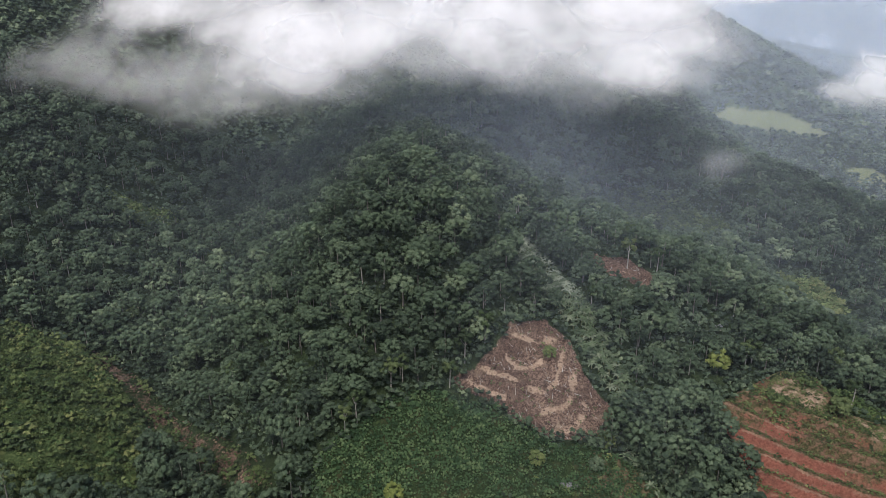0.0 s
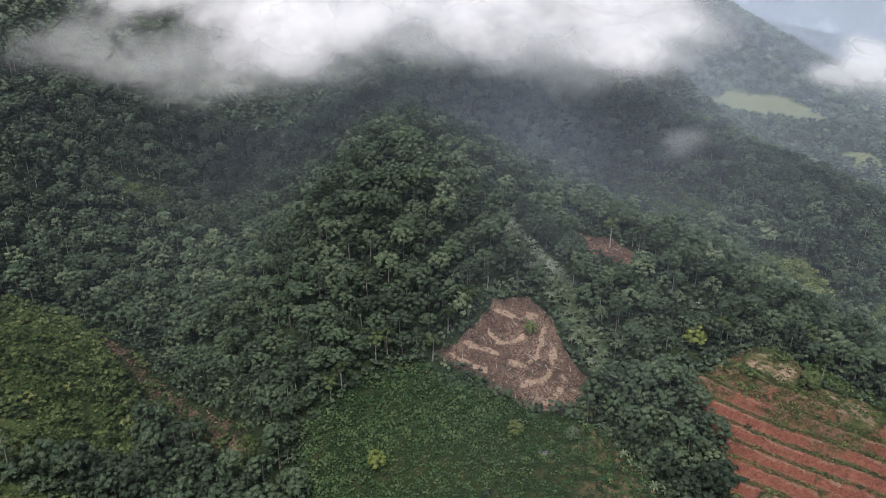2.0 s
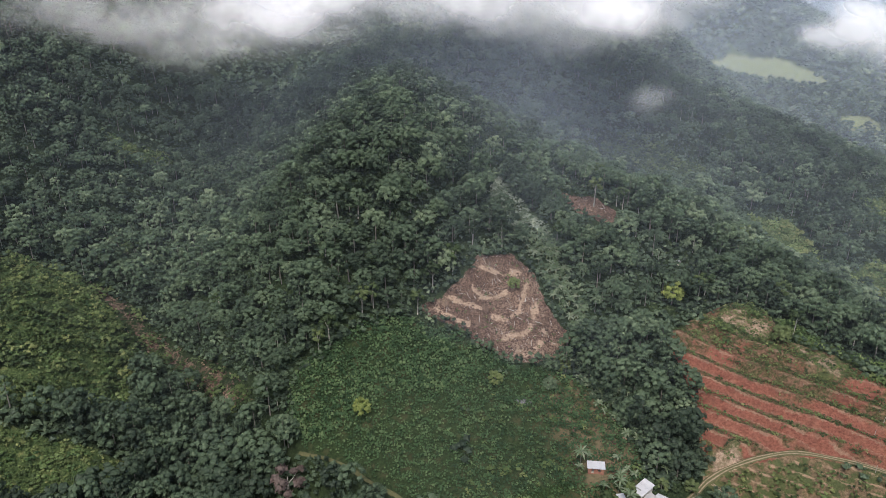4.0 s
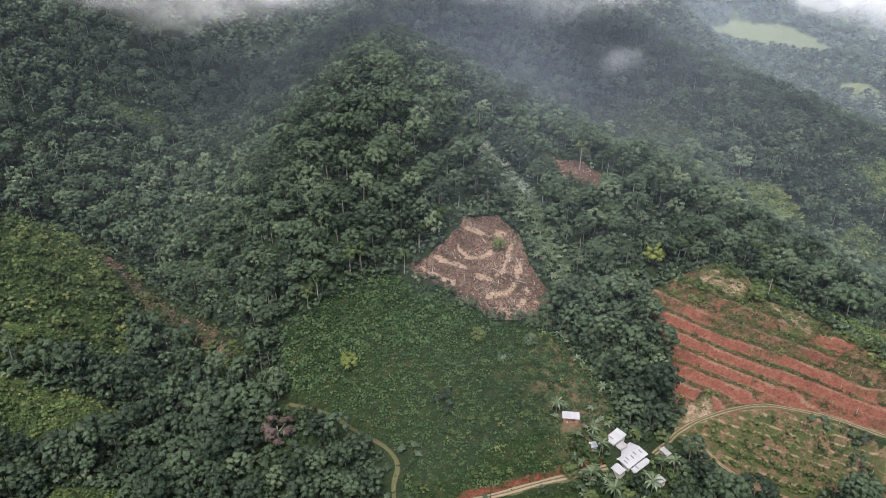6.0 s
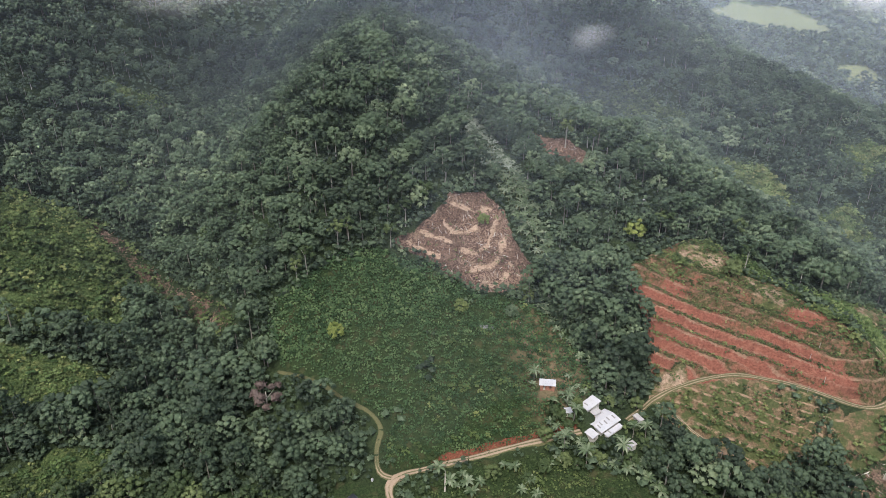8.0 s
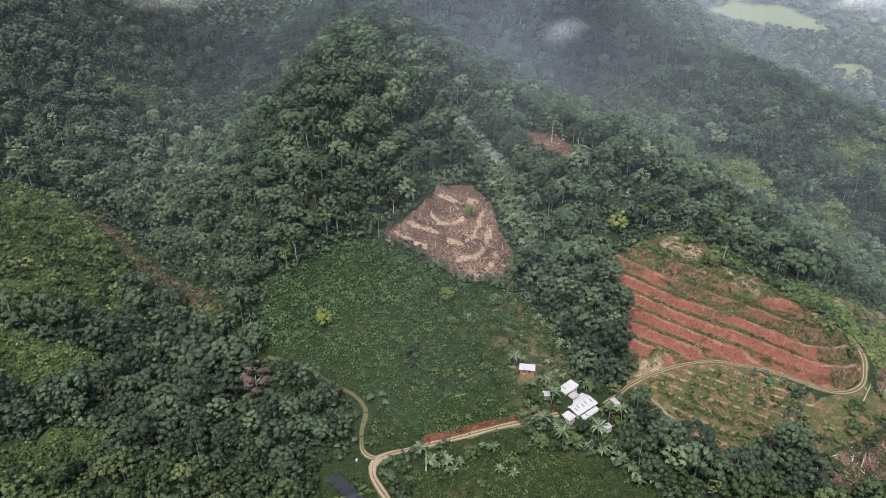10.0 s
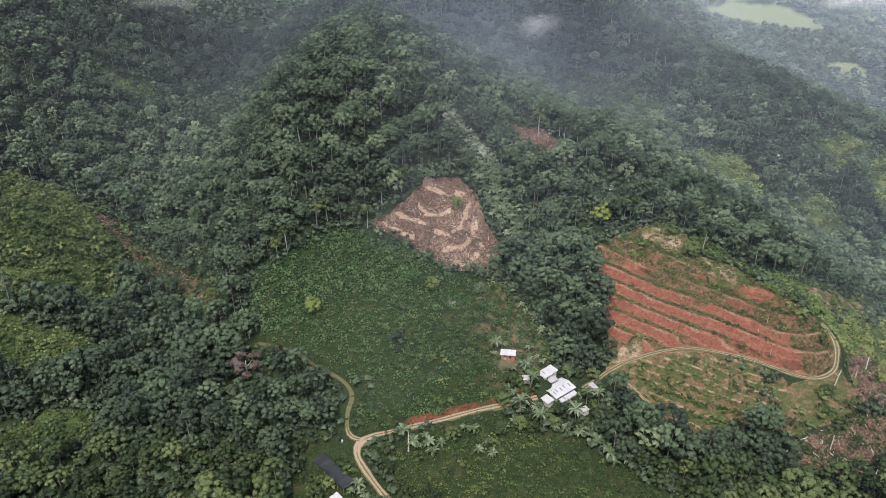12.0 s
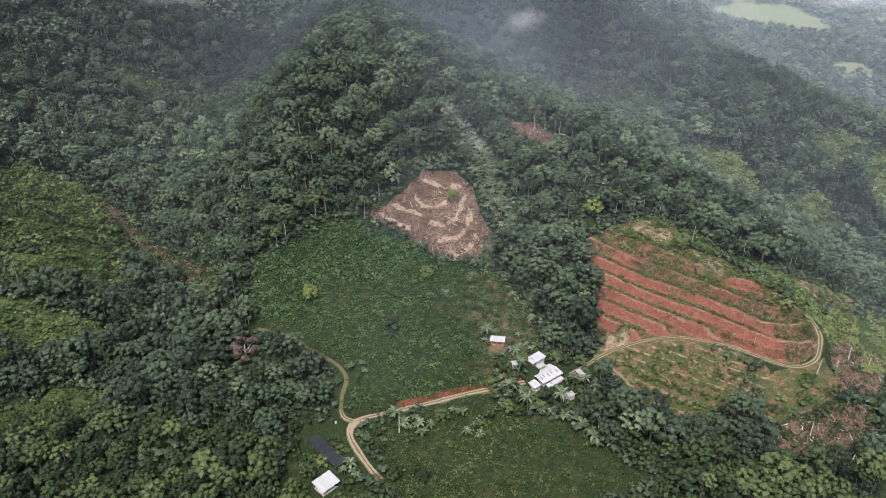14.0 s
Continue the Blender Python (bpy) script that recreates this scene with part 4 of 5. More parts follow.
cloud("cloud_bank", "thick white cloud hanging before the wooded summit",
      [(x, 470 + (z - 170) * 1.19 + k, z, w, h) for x, z, w, h, k in (
          (-115, 182, 105, 52, 0), (-30, 190, 130, 50, 4), (60, 188, 130, 52, -4), (135, 178, 85, 44, 3), (-75, 172, 85, 44, -5), (-180, 200, 100, 46, 6),
          (0, 215, 230, 56, 8), (120, 205, 130, 56, -8), (-92, 156, 55, 34, 2), (124, 158, 50, 32, -2), (25, 178, 90, 34, 6), (-150, 222, 160, 56, -6), (40, 225, 220, 50, 12), (-118, 164, 70, 46, 9), (122, 164, 64, 44, 7), (32, 170, 70, 40, -7))], VEIL)
cloud("cloud_fringe", "ragged grey fringe hanging below the white cloud",
      [(x, 452 + 3 * (i % 3), z, w, h) for i, (x, z, w, h) in enumerate(((-170, 158, 60, 30), (-115, 144, 60, 32), (-60, 150, 55, 30), (0, 158, 60, 26), (60, 156, 60, 28), (110, 146, 60, 32), (150, 156, 50, 30), (-20, 168, 90, 30), (90, 166, 80, 34)))], WISP_VEIL)
cloud("mist_wisp", "thin grey mist drifting over the forest slope", [(-180, 440, 150, 70, 34), (-230, 460, 165, 80, 40), (-150, 430, 135, 45, 24)], WISP_VEIL)
cloud("mist_wisp", "small pale wisp of mist above the trees", [(80, 198, 152, 9, 7), (84, 201, 154, 12, 6)], FAINT_VEIL)
cloud("mist_wisp", "pale drift of mist over the valley", [(345, 490, 140, 80, 40), (380, 500, 135, 90, 44), (330, 480, 138, 70, 30)], WISP_VEIL)
cloud("cloud_tuft", "soft white cloud over the valley floor", [(311, 509, 141, 42, 24), (293, 508, 135, 34, 18), (335, 519, 144, 55, 30), (320, 517, 153, 40, 22)], SOFT_VEIL)
cloud("cloud_tuft", "far white cloud lying over the distant hills", [(620, 1500, 205, 150, 36), (560, 1520, 215, 130, 36), (700, 1540, 212, 90, 22)], VEIL)
cloud("mist_wisp", "pale drift of mist over the far hillside", [(230, 600, 165, 60, 36), (190, 560, 172, 50, 34)], WISP_VEIL)


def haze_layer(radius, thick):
    """An upright curved sheet standing in for thin haze round the valley, thinning out upwards."""
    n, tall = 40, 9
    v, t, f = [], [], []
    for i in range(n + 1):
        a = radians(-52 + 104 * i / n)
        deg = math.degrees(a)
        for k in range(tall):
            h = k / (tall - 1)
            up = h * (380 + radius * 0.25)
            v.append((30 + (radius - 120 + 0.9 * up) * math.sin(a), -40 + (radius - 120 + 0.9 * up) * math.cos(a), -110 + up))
            # weighted by bearing: densest ahead, which also brightens the dark middle of the hill
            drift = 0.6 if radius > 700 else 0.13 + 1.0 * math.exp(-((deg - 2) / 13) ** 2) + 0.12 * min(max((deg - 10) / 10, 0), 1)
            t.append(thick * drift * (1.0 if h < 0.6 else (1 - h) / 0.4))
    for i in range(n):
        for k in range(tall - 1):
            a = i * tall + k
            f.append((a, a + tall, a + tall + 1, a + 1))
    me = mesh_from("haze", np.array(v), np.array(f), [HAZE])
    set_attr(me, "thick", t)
    return tagged(new("haze", me), "thin bluish sheet standing in for haze in the valley", "haze", kind="structure")


# stacked sheets pale the land step by step with distance
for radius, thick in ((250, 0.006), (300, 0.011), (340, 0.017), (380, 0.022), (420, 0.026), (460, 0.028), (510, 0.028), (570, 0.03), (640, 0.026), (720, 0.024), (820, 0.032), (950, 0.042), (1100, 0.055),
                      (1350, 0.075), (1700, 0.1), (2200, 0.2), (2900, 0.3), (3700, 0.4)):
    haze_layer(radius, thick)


# ---- trees and plants that stand out ----
def part(name, bm, material, parent, label=""):
    """Link a bmesh, faces (n, k, 3) or a mesh as one part under a thing or a part."""
    if isinstance(bm, np.ndarray):
        me = mesh_from(name, bm.reshape(-1, 3), np.arange(bm.shape[0] * bm.shape[1]).reshape(bm.shape[:2]), [material], False)
        set_attr(me, "tint", rng.uniform(0.55, 0.85, len(bm)), "FACE")
    elif isinstance(bm, bpy.types.Mesh):
        me = bm
    else:
        me = bpy.data.meshes.new(name)
        bm.to_mesh(me)
        bm.free()
        me.materials.append(material)
    ob = new(name, me)
    ob.parent = parent
    return tagged(ob, label)


def tree_thing(name, leaves, trunk, limbs, leaf, bark, label, category="tree"):
    top = tagged(new(name), label, category)
    part("trunk", trunk, bark, top)
    for q in limbs:
        part("limb", q, bark, top)
    part("crown", leaves, leaf, top)
    return top


TREES = []
for i, (leaves, wood) in enumerate(NEAR):
    tall = wood[:, :, 2].max()
    limbs = [limb_faces(tall * 0.45, tall * 0.4, 0.12, a) for a in (0.6 + i, 2.9 + i)]
    t_ = tree_thing("tree", leaves, wood, limbs, TREE_LEAF, BARK, "broad dark green forest tree on the valley floor")
    tagged(t_, group="trees of the valley floor")
    TREES.append(t_)
used = set()
for x, y, z, k, s in SINGLES:
    m = pose(x, y, z - 0.2, 0, 0, rng.uniform(0, 360)) @ Matrix.Diagonal((s, s, s * rng.uniform(0.85, 1.15), 1))
    if k in used:
        copy_thing(TREES[k], m)
    else:
        TREES[k].matrix_basis = m
        used.add(k)
for k, t_ in enumerate(TREES):
    if k not in used:
        t_.matrix_basis = pose(-60 - 9 * k, 112, ground_at(-60 - 9 * k, 112))


def set_down(ob, x, y, turn=0.0, size=1.0, sink=0.15):
    ob.matrix_basis = pose(x, y, ground_at(x, y) - sink, 0, 0, turn) @ Matrix.Diagonal((size, size, size, 1))
    return ob


PALE = [(-42, 251), (-37, 253), (-18, 269), (3, 272), (10, 282), (46, 317), (77, 326), (100, 348), (146, 294), (150, 296), (183, 302), (186, 289), (183, 266), (30, 307),
        (20, 293), (-108, 311), (-188, 378), (-182, 376), (-23, 265), (123, 338), (165, 333), (194, 361), (116, 347), (107, 374)]
tall_tree = tree_thing("pale_tree", crown(3.8, 9.0, 16.5, 11, 26, 0.8), trunk_faces(12.5, 0.3, 6), [limb_faces(8.5, 4.0, 0.16, 1.0), limb_faces(9.0, 3.6, 0.15, 3.6)],
                       TREE_LEAF, PALE_BARK, "tall slim forest tree with a bare whitish trunk")
tagged(tall_tree, group="tall trees with whitish trunks")
for i, (x, y) in enumerate(PALE):
    set_down(tall_tree if i == 0 else copy_thing(tall_tree, Matrix()), x, y, i * 77, 0.8 + 0.3 * ((i * 37) % 10) / 10)

set_down(tree_thing("yellow_tree", crown(4.2, 2.0, 9.5, 26, 22, 0.5), trunk_faces(7, 0.28), [limb_faces(4, 3, 0.14, 0.4)], YELLOW_LEAF, BARK,
                    "lone tree with yellow-green leaves at the forest edge"), 133, 294, 0, 1.3)
for x, y, s, leaf, label in ((-20, 229, 1.3, YELLOW_LEAF, "single round yellow-green tree standing in the crop field"), (51, 294, 1.05, SCRUB_LEAF, "round green bush standing in the bare clearing"),
                             (40, 244, 1.1, SCRUB_LEAF, "grey-green bush at the edge of the crop field"), (64, 240, 1.0, FOREST_LEAF, "dark green bush beside the dry scrub"),
                             (72, 257, 1.25, SCRUB_LEAF, "bright green bush below the clearing"), (176, 262, 1.5, TREE_LEAF, "dark tree among the terraces"),
                             (-104, 312, 1.2, TREE_LEAF, "dark green tree beside the bare gully")):
    set_down(tree_thing("round_bush", crown(2.9, 0.0, 5.6, 24, 24, 0.45, part=0.33), trunk_faces(3.0, 0.18), [limb_faces(1.6, 1.6, 0.08, 1.2)], leaf, BARK, label, "bush"), x, y, 40 * s, s)
set_down(tree_thing("withered_tree", crown(4.6, 0.5, 9.0, 12, 32, 0.75), trunk_faces(6, 0.3), [limb_faces(3, 3, 0.14, 0.4), limb_faces(3, 3, 0.14, 3.0)], WITHERED_LEAF, DEAD_WOOD,
                    "withered tree with purple-brown leaves beside the farm track"), -49, 202, 0, 1.55)


# banana plants
def leaf_blade(length, wide, rise, droop):
    """An arching leaf blade folded along its rib, growing along +x."""
    n, q = 5, []
    rib = [(length * (i / n) * (1 - 0.12 * (i / n) ** 2), rise * math.sin(1.9 * i / n) - droop * (i / n) ** 2) for i in range(n + 1)]
    half = [wide * math.sin(math.pi * (0.1 + 0.88 * i / n)) for i in range(n + 1)]
    for i in range(n):
        (x0, z0), (x1, z1) = rib[i], rib[i + 1]
        for s in (-1, 1):
            q.append(((x0, 0, z0), (x1, 0, z1), (x1, s * half[i + 1], z1 - 0.25 * half[i + 1]), (x0, s * half[i], z0 - 0.25 * half[i])))
    return np.array(q)


BLADE_Q = [leaf_blade(2.5, 0.42, 1.1, 1.0), leaf_blade(2.2, 0.38, 1.3, 0.4), leaf_blade(2.7, 0.42, 0.8, 1.4)]
BLADES = [mesh_from("leaf", q.reshape(-1, 3), np.arange(len(q) * 4).reshape(-1, 4), [BANANA_LEAF], False) for q in BLADE_Q]
STEM_Q = tube([(0, 0, -0.8), (0.03, 0, 0.6), (0.05, 0.03, 1.7), (0.04, 0.05, 2.3)], [0.2, 0.16, 0.13, 0.07], 6)
STEM_ME = mesh_from("stem", STEM_Q.reshape(-1, 3), np.arange(len(STEM_Q) * 3).reshape(-1, 3), [STEM])
BANANA_LABEL = "banana plant with arching pale green leaves"


def turned(q, deg, up):
    a = radians(deg)
    v = q.copy()
    v[..., 0], v[..., 1] = q[..., 0] * math.cos(a) - q[..., 1] * math.sin(a), q[..., 0] * math.sin(a) + q[..., 1] * math.cos(a)
    v[..., 2] += up
    return v


def banana(split):
    """A plant with each leaf as a part, or with its tuft of leaves in one."""
    top = tagged(new("banana_plant"), BANANA_LABEL, "banana plant", "banana plants")
    part("stem", STEM_ME, None, top)
    if split:
        for i in range(9):
            leaf = part("leaf", BLADES[i % 3], None, top)
            leaf.matrix_basis = pose(0.04, 0.04, 2.1, 0, 0, i * 137.5)
    else:
        part("leaves", np.concatenate([turned(BLADE_Q[i % 3], i * 137.5, 2.1) for i in range(9)]), BANANA_LEAF, top)
    return top


GROVE_LEAF = foliage_material("grove_leaf", (0.09, 0.122, 0.07), (0.2, 0.24, 0.165), (0.34, 0.38, 0.29), 0.35, 0.3)
near_plant, far_plant = banana(True), banana(False)
spots = [(31, 166), (41, 161), (39, 157), (45, 154), (43, 158), (36, 160), (48, 158), (14, 143), (18, 137), (12, 140), (16, 140), (115, 160), (118, 158), (119, 155), (123, 157), (120, 150), (126, 152),
         (102, 164), (107, 163), (97, 164), (82, 170), (79, 165), (80, 172), (75, 161), (68, 156), (70, 151), (64, 153), (75, 202), (71, 196), (83, 191), (88, 203), (91, 199), (80, 182), (77, 179),
         (84, 172), (87, 170), (92, 169), (94, 197), (87, 193), (110, 166), (114, 166), (85, 187), (79, 187), (58, 164), (62, 163)]
x, y = places(75, 115, 215, 270, 3.6)
m = (inside(BANANA_LOW, x, y) > 0) & (rng.random(len(x)) < 0.8)
spots += list(zip(x[m], y[m]))
x, y = places(30, 95, 270, 375, 2.7)
m = inside(BANANA_UP, x, y) > -1.0
upper_spots = list(zip(x[m], y[m]))
for i, (x, y) in enumerate(spots):
    set_down(near_plant if i == 0 else copy_thing(near_plant, Matrix()), x, y, i * 53, rng.uniform(0.85, 1.3) * (1.25 if y < 170 else 1.0))
upper_spots.sort(key=lambda s: s[1])
grove = Stuff()
tuft_q = np.concatenate([turned(BLADE_Q[i % 3], i * 137.5, 2.1) for i in range(9)])
tuft_t = np.concatenate((tuft_q[:, [0, 1, 2]], tuft_q[:, [0, 2, 3]]))
rest = np.array([(x, y, ground_at(x, y)) for x, y in upper_spots[140:]])
grove.scatter(tuft_t, rest, rng.uniform(0, 6.28, len(rest)), rng.uniform(0.9, 1.45, len(rest)), rng.uniform(0, 1, len(rest)))
grove.scatter(STEM_Q, rest, rng.uniform(0, 6.28, len(rest)), rng.uniform(0.9, 1.2, len(rest)), rng.uniform(0, 1, len(rest)), 1)
grove.build("banana_grove", [GROVE_LEAF, STEM], "grove of pale banana plants climbing the forest edge", "banana grove")
for i, (x, y) in enumerate(upper_spots[:140]):
    set_down(far_plant if i == 0 else copy_thing(far_plant, Matrix()), x, y, i * 53, rng.uniform(0.9, 1.45))

# palms
def palm():
    """A slim palm: ringed trunk and a head of arching fronds."""
    top = tagged(new("palm"), "slim palm with light green drooping fronds near the farmhouse", "palm", "palms")
    part("trunk", tube([(0, 0, -1), (0.1, 0, 2), (0.25, 0.1, 4.2), (0.3, 0.1, 6.0)], [0.2, 0.16, 0.14, 0.12], 6), BARK, top)
    for i in range(12):
        frond = part("frond", BLADES[i % 3], None, top)
        frond.matrix_basis = pose(0.3, 0.1, 5.9, 0, 0, i * 137.5) @ Matrix.Diagonal((1.35, 0.9, 1.0 + 0.25 * (i % 3), 1))
    return top


first_palm = palm()
for i, (x, y) in enumerate(((108, 203), (84, 172.5), (80, 175), (89, 170), (85, 187), (104, 171), (112, 178), (118, 180), (72, 199), (111, 207), (87, 180), (82, 169), (91, 165), (106, 168))):
    set_down(first_palm if i == 0 else copy_thing(first_palm, Matrix()), x, y, i * 71, 0.8 + 0.05 * i)

farm_tree = tree_thing("farm_tree", crown(3.0, 0.6, 6.6, 12, 30, 0.6, part=0.4), trunk_faces(4.2, 0.2), [limb_faces(2.2, 2.0, 0.1, 0.9), limb_faces(2.4, 1.8, 0.09, 3.8)], TREE_LEAF, BARK,
                       "leafy green fruit tree close to the farmhouse")
tagged(farm_tree, group="fruit trees round the farmhouse")
for i, (x, y) in enumerate(((77, 169), (82, 164.5), (87, 163.5), (92, 168), (97, 165), (102, 168), (109, 166.5), (115.5, 174), (124, 180), (121, 171), (105, 196), (111, 197),
                            (118, 198), (82, 181), (79, 182), (88, 171), (113, 182), (75, 173.5), (84.5, 177.5), (89, 187))):
    set_down(farm_tree if i == 0 else copy_thing(farm_tree, Matrix()), x, y, i * 83, 0.65 + 0.35 * ((i * 7) % 11) / 10)

road_tree = tree_thing("road_tree", crown(3.4, 0.8, 6.4, 20, 16, 0.5), trunk_faces(4.4, 0.2), [limb_faces(2.2, 2.0, 0.1, 0.4), limb_faces(2.4, 1.8, 0.09, 2.6)], TREE_LEAF, BARK,
                       "rounded green tree beside the dirt road")
tagged(road_tree, group="trees beside the dirt road")
for i, (x, y) in enumerate(((31, 143), (35, 138), (46, 136), (42, 140), (53.5, 160), (74, 161), (66, 157), (-5, 168), (-14, 161), (-13, 152), (27, 152), (-3, 138), (-8, 131), (24, 160))):
    set_down(road_tree if i == 0 else copy_thing(road_tree, Matrix()), x, y, i * 97, 0.6 + 0.4 * ((i * 5) % 7) / 6)

# a grey rock outcrop in the field
rocks = tagged(new("rock_outcrop"), "low grey rock outcrop lying in the crop field", "rock")
for i, (dx, dy, r) in enumerate(((0, 0, 1.7), (2.4, 0.5, 1.4), (-2.2, 0.6, 1.3), (1.2, -1.0, 1.0), (4.2, 0.2, 0.9), (-0.9, -0.9, 0.9))):
    bm = bmesh.new()
    bmesh.ops.create_icosphere(bm, subdivisions=2, radius=r)
    for v in bm.verts:
        v.co *= 1 + 0.18 * math.sin(v.co.x * 3.1 / r + i) * math.sin(v.co.y * 2.7 / r + 2 * i)
        v.co.z *= 0.45
    part("boulder", bm, ROCK, rocks).location = (dx, dy, 0.2 + ground_at(51.7 + dx, 231.6 + dy) - ground_at(51.7, 231.6))
set_down(rocks, 51.7, 231.6)

# dead trunks, logs and stakes
dead = tagged(new("dead_trunk"), "bleached dead tree trunk standing in the felled patch", "dead tree", "dead trunks")
part("trunk", trunk_faces(8.0, 0.26, 6), DEAD_WOOD, dead)
part("branch", limb_faces(5.0, 2.2, 0.09, 0.7), DEAD_WOOD, dead)
part("branch", limb_faces(6.0, 1.6, 0.07, 3.5), DEAD_WOOD, dead)
for i, (x, y) in enumerate(((186, 159), (193, 159), (177, 151), (172, 157), (215, 164), (246, 204), (235, 193), (259, 208), (225, 190), (226, 149), (34, 158))):
    set_down(dead if i == 0 else copy_thing(dead, Matrix()), x, y, i * 61, 0.7 + 0.06 * i)
fallen = tagged(new("log", mesh_from("log", *(lambda q: (q.reshape(-1, 3), np.arange(len(q) * 3).reshape(-1, 3)))(tube([(0, 0, 0), (0.1, 0, 2), (0, 0.1, 4.5), (0, 0, 7)], [0.32, 0.28, 0.22, 0.12], 7)), [DEAD_WOOD])),
                "pale fallen log lying on the cut ground", "log", "fallen logs")
for i in range(22):
    plot = (FELLED, FELLED_SLOPE, CLEARING)[i % 3]
    x = rng.uniform(min(p[0] for p in plot) + 6, max(p[0] for p in plot) - 6)
    y = rng.uniform(min(p[1] for p in plot) + 6, max(p[1] for p in plot) - 6)
    if inside(plot, x, y) < 3:
        continue
    a, length = rng.uniform(0, 6.28), 7.0
    z0, z1 = ground_at(x, y), ground_at(x + math.cos(a) * length, y + math.sin(a) * length)
    up = Vector((math.cos(a) * length, math.sin(a) * length, z1 - z0)).to_track_quat("Z", "Y").to_matrix().to_4x4()
    m = Matrix.Translation((x, y, max(z0, z0) + 0.25)) @ up @ Matrix.Diagonal((0.8, 0.8, rng.uniform(0.5, 1.0), 1))
    if fallen.matrix_basis == Matrix():
        fallen.matrix_basis = m
    else:
        copy_thing(fallen, m)
post = tagged(new("stake", mesh_from("stake", *(lambda q: (q.reshape(-1, 3), np.arange(len(q) * 3).reshape(-1, 3)))(tube([(0, 0, -0.5), (0, 0, 1.8), (0.02, 0, 3.6), (0.02, 0, 3.7)], [0.13, 0.12, 0.1, 0.01], 6)), [PALE_BARK])),
              "pale wooden stake on the red terrace edge", "stake", "terrace stakes")
for i, (x, y) in enumerate(((200.7, 215.4), (195.9, 211.9), (199.4, 202.5), (191.5, 199.4), (175, 163))):
    set_down(post if i == 0 else copy_thing(post, Matrix()), x, y, i * 40, 1.0)


# a white water drum beside the road fork
drum = bmesh.new()
bmesh.ops.create_cone(drum, cap_ends=True, segments=16, radius1=0.6, radius2=0.58, depth=1.2, matrix=Matrix.Translation((0, 0, 0.6)))
bmesh.ops.create_cone(drum, cap_ends=True, segments=16, radius1=0.58, radius2=0.25, depth=0.25, matrix=Matrix.Translation((0, 0, 1.32)))
top = tagged(new("water_drum"), "white plastic water drum beside the road fork", "drum")
part("body", drum, WHITE_ROOF, top)
lid = bmesh.new()
bmesh.ops.create_cone(lid, cap_ends=True, segments=14, radius1=0.26, radius2=0.24, depth=0.1, matrix=Matrix.Translation((0, 0, 1.5)))
part("lid", lid, GREY_ROOF, top, "grey screw lid")
set_down(top, 3.4, 166.5, 0, 0.9, 0.05)


# ---- farm buildings ----
def box(bm, sx, sy, sz, at):
    bmesh.ops.create_cube(bm, size=1.0, matrix=Matrix.Translation(at) @ Matrix.Diagonal((sx, sy, sz, 1)))
    return bm


def sheet(length, depth, waves, thick=0.06):
    """A corrugated sheet in the xy plane from the origin: length along x, depth along y, ribs running along y."""
    bm = bmesh.new()
    n = waves * 4
    rows = []
    for y in (0, depth):
        rows.append([[bm.verts.new((length * i / n, y, (0.045 if i % 4 == 1 else 0) + up)) for i in range(n + 1)] for up in (0, -thick)])
    (a, a2), (b, b2) = rows
    for i in range(n):
        bm.faces.new((a[i], a[i + 1], b[i + 1], b[i]))
        bm.faces.new((a2[i + 1], a2[i], b2[i], b2[i + 1]))
        bm.faces.new((a2[i], a2[i + 1], a[i + 1], a[i]))
        bm.faces.new((b[i], b[i + 1], b2[i + 1], b2[i]))
    bm.faces.new((a[0], b[0], b2[0], a2[0]))
    bm.faces.new((b[n], a[n], a2[n], b2[n]))
    return bm


def roof_slope(parent, length, run, drop, at, material, sheets, patches=0):
    """One slope of a roof out of overlapping sheets; at: the corner of its upper edge; it falls along -y."""
    fall = math.atan2(drop, run)
    depth = math.hypot(run, drop)
    top = new("roof_slope")
    top.parent = parent
    top.matrix_basis = Matrix.Translation(at) @ pose(0, 0, 0, math.degrees(fall), 0, 0) @ Matrix.Translation((0, -depth, 0))
    me = None
    width = length / sheets
    for i in range(sheets):
        if me is None:
            ob = part("sheet", sheet(width + 0.12, depth, 3), material, top)
            me = ob.data
        else:
            ob = part("sheet", me, None, top)
        ob.matrix_basis = pose(i * width - 0.06, rng.uniform(-0.08, 0.08), 0.02 * (i % 2) + 0.01 * (i % 3), 0, 0, rng.uniform(-0.5, 0.5))
    for i in range(patches):
        ob = part("patch", box(bmesh.new(), 0.7, 1.9, 0.03, (0, 0, 0)), SKYLIGHT, top, "dull grey replacement sheet")
        ob.location = (length * (0.12, 0.26, 0.45, 0.63, 0.86)[(i * 2 + 1) % 5 if patches < 3 else i], depth * (0.62 + 0.14 * (i % 2)), 0.12)
    return top


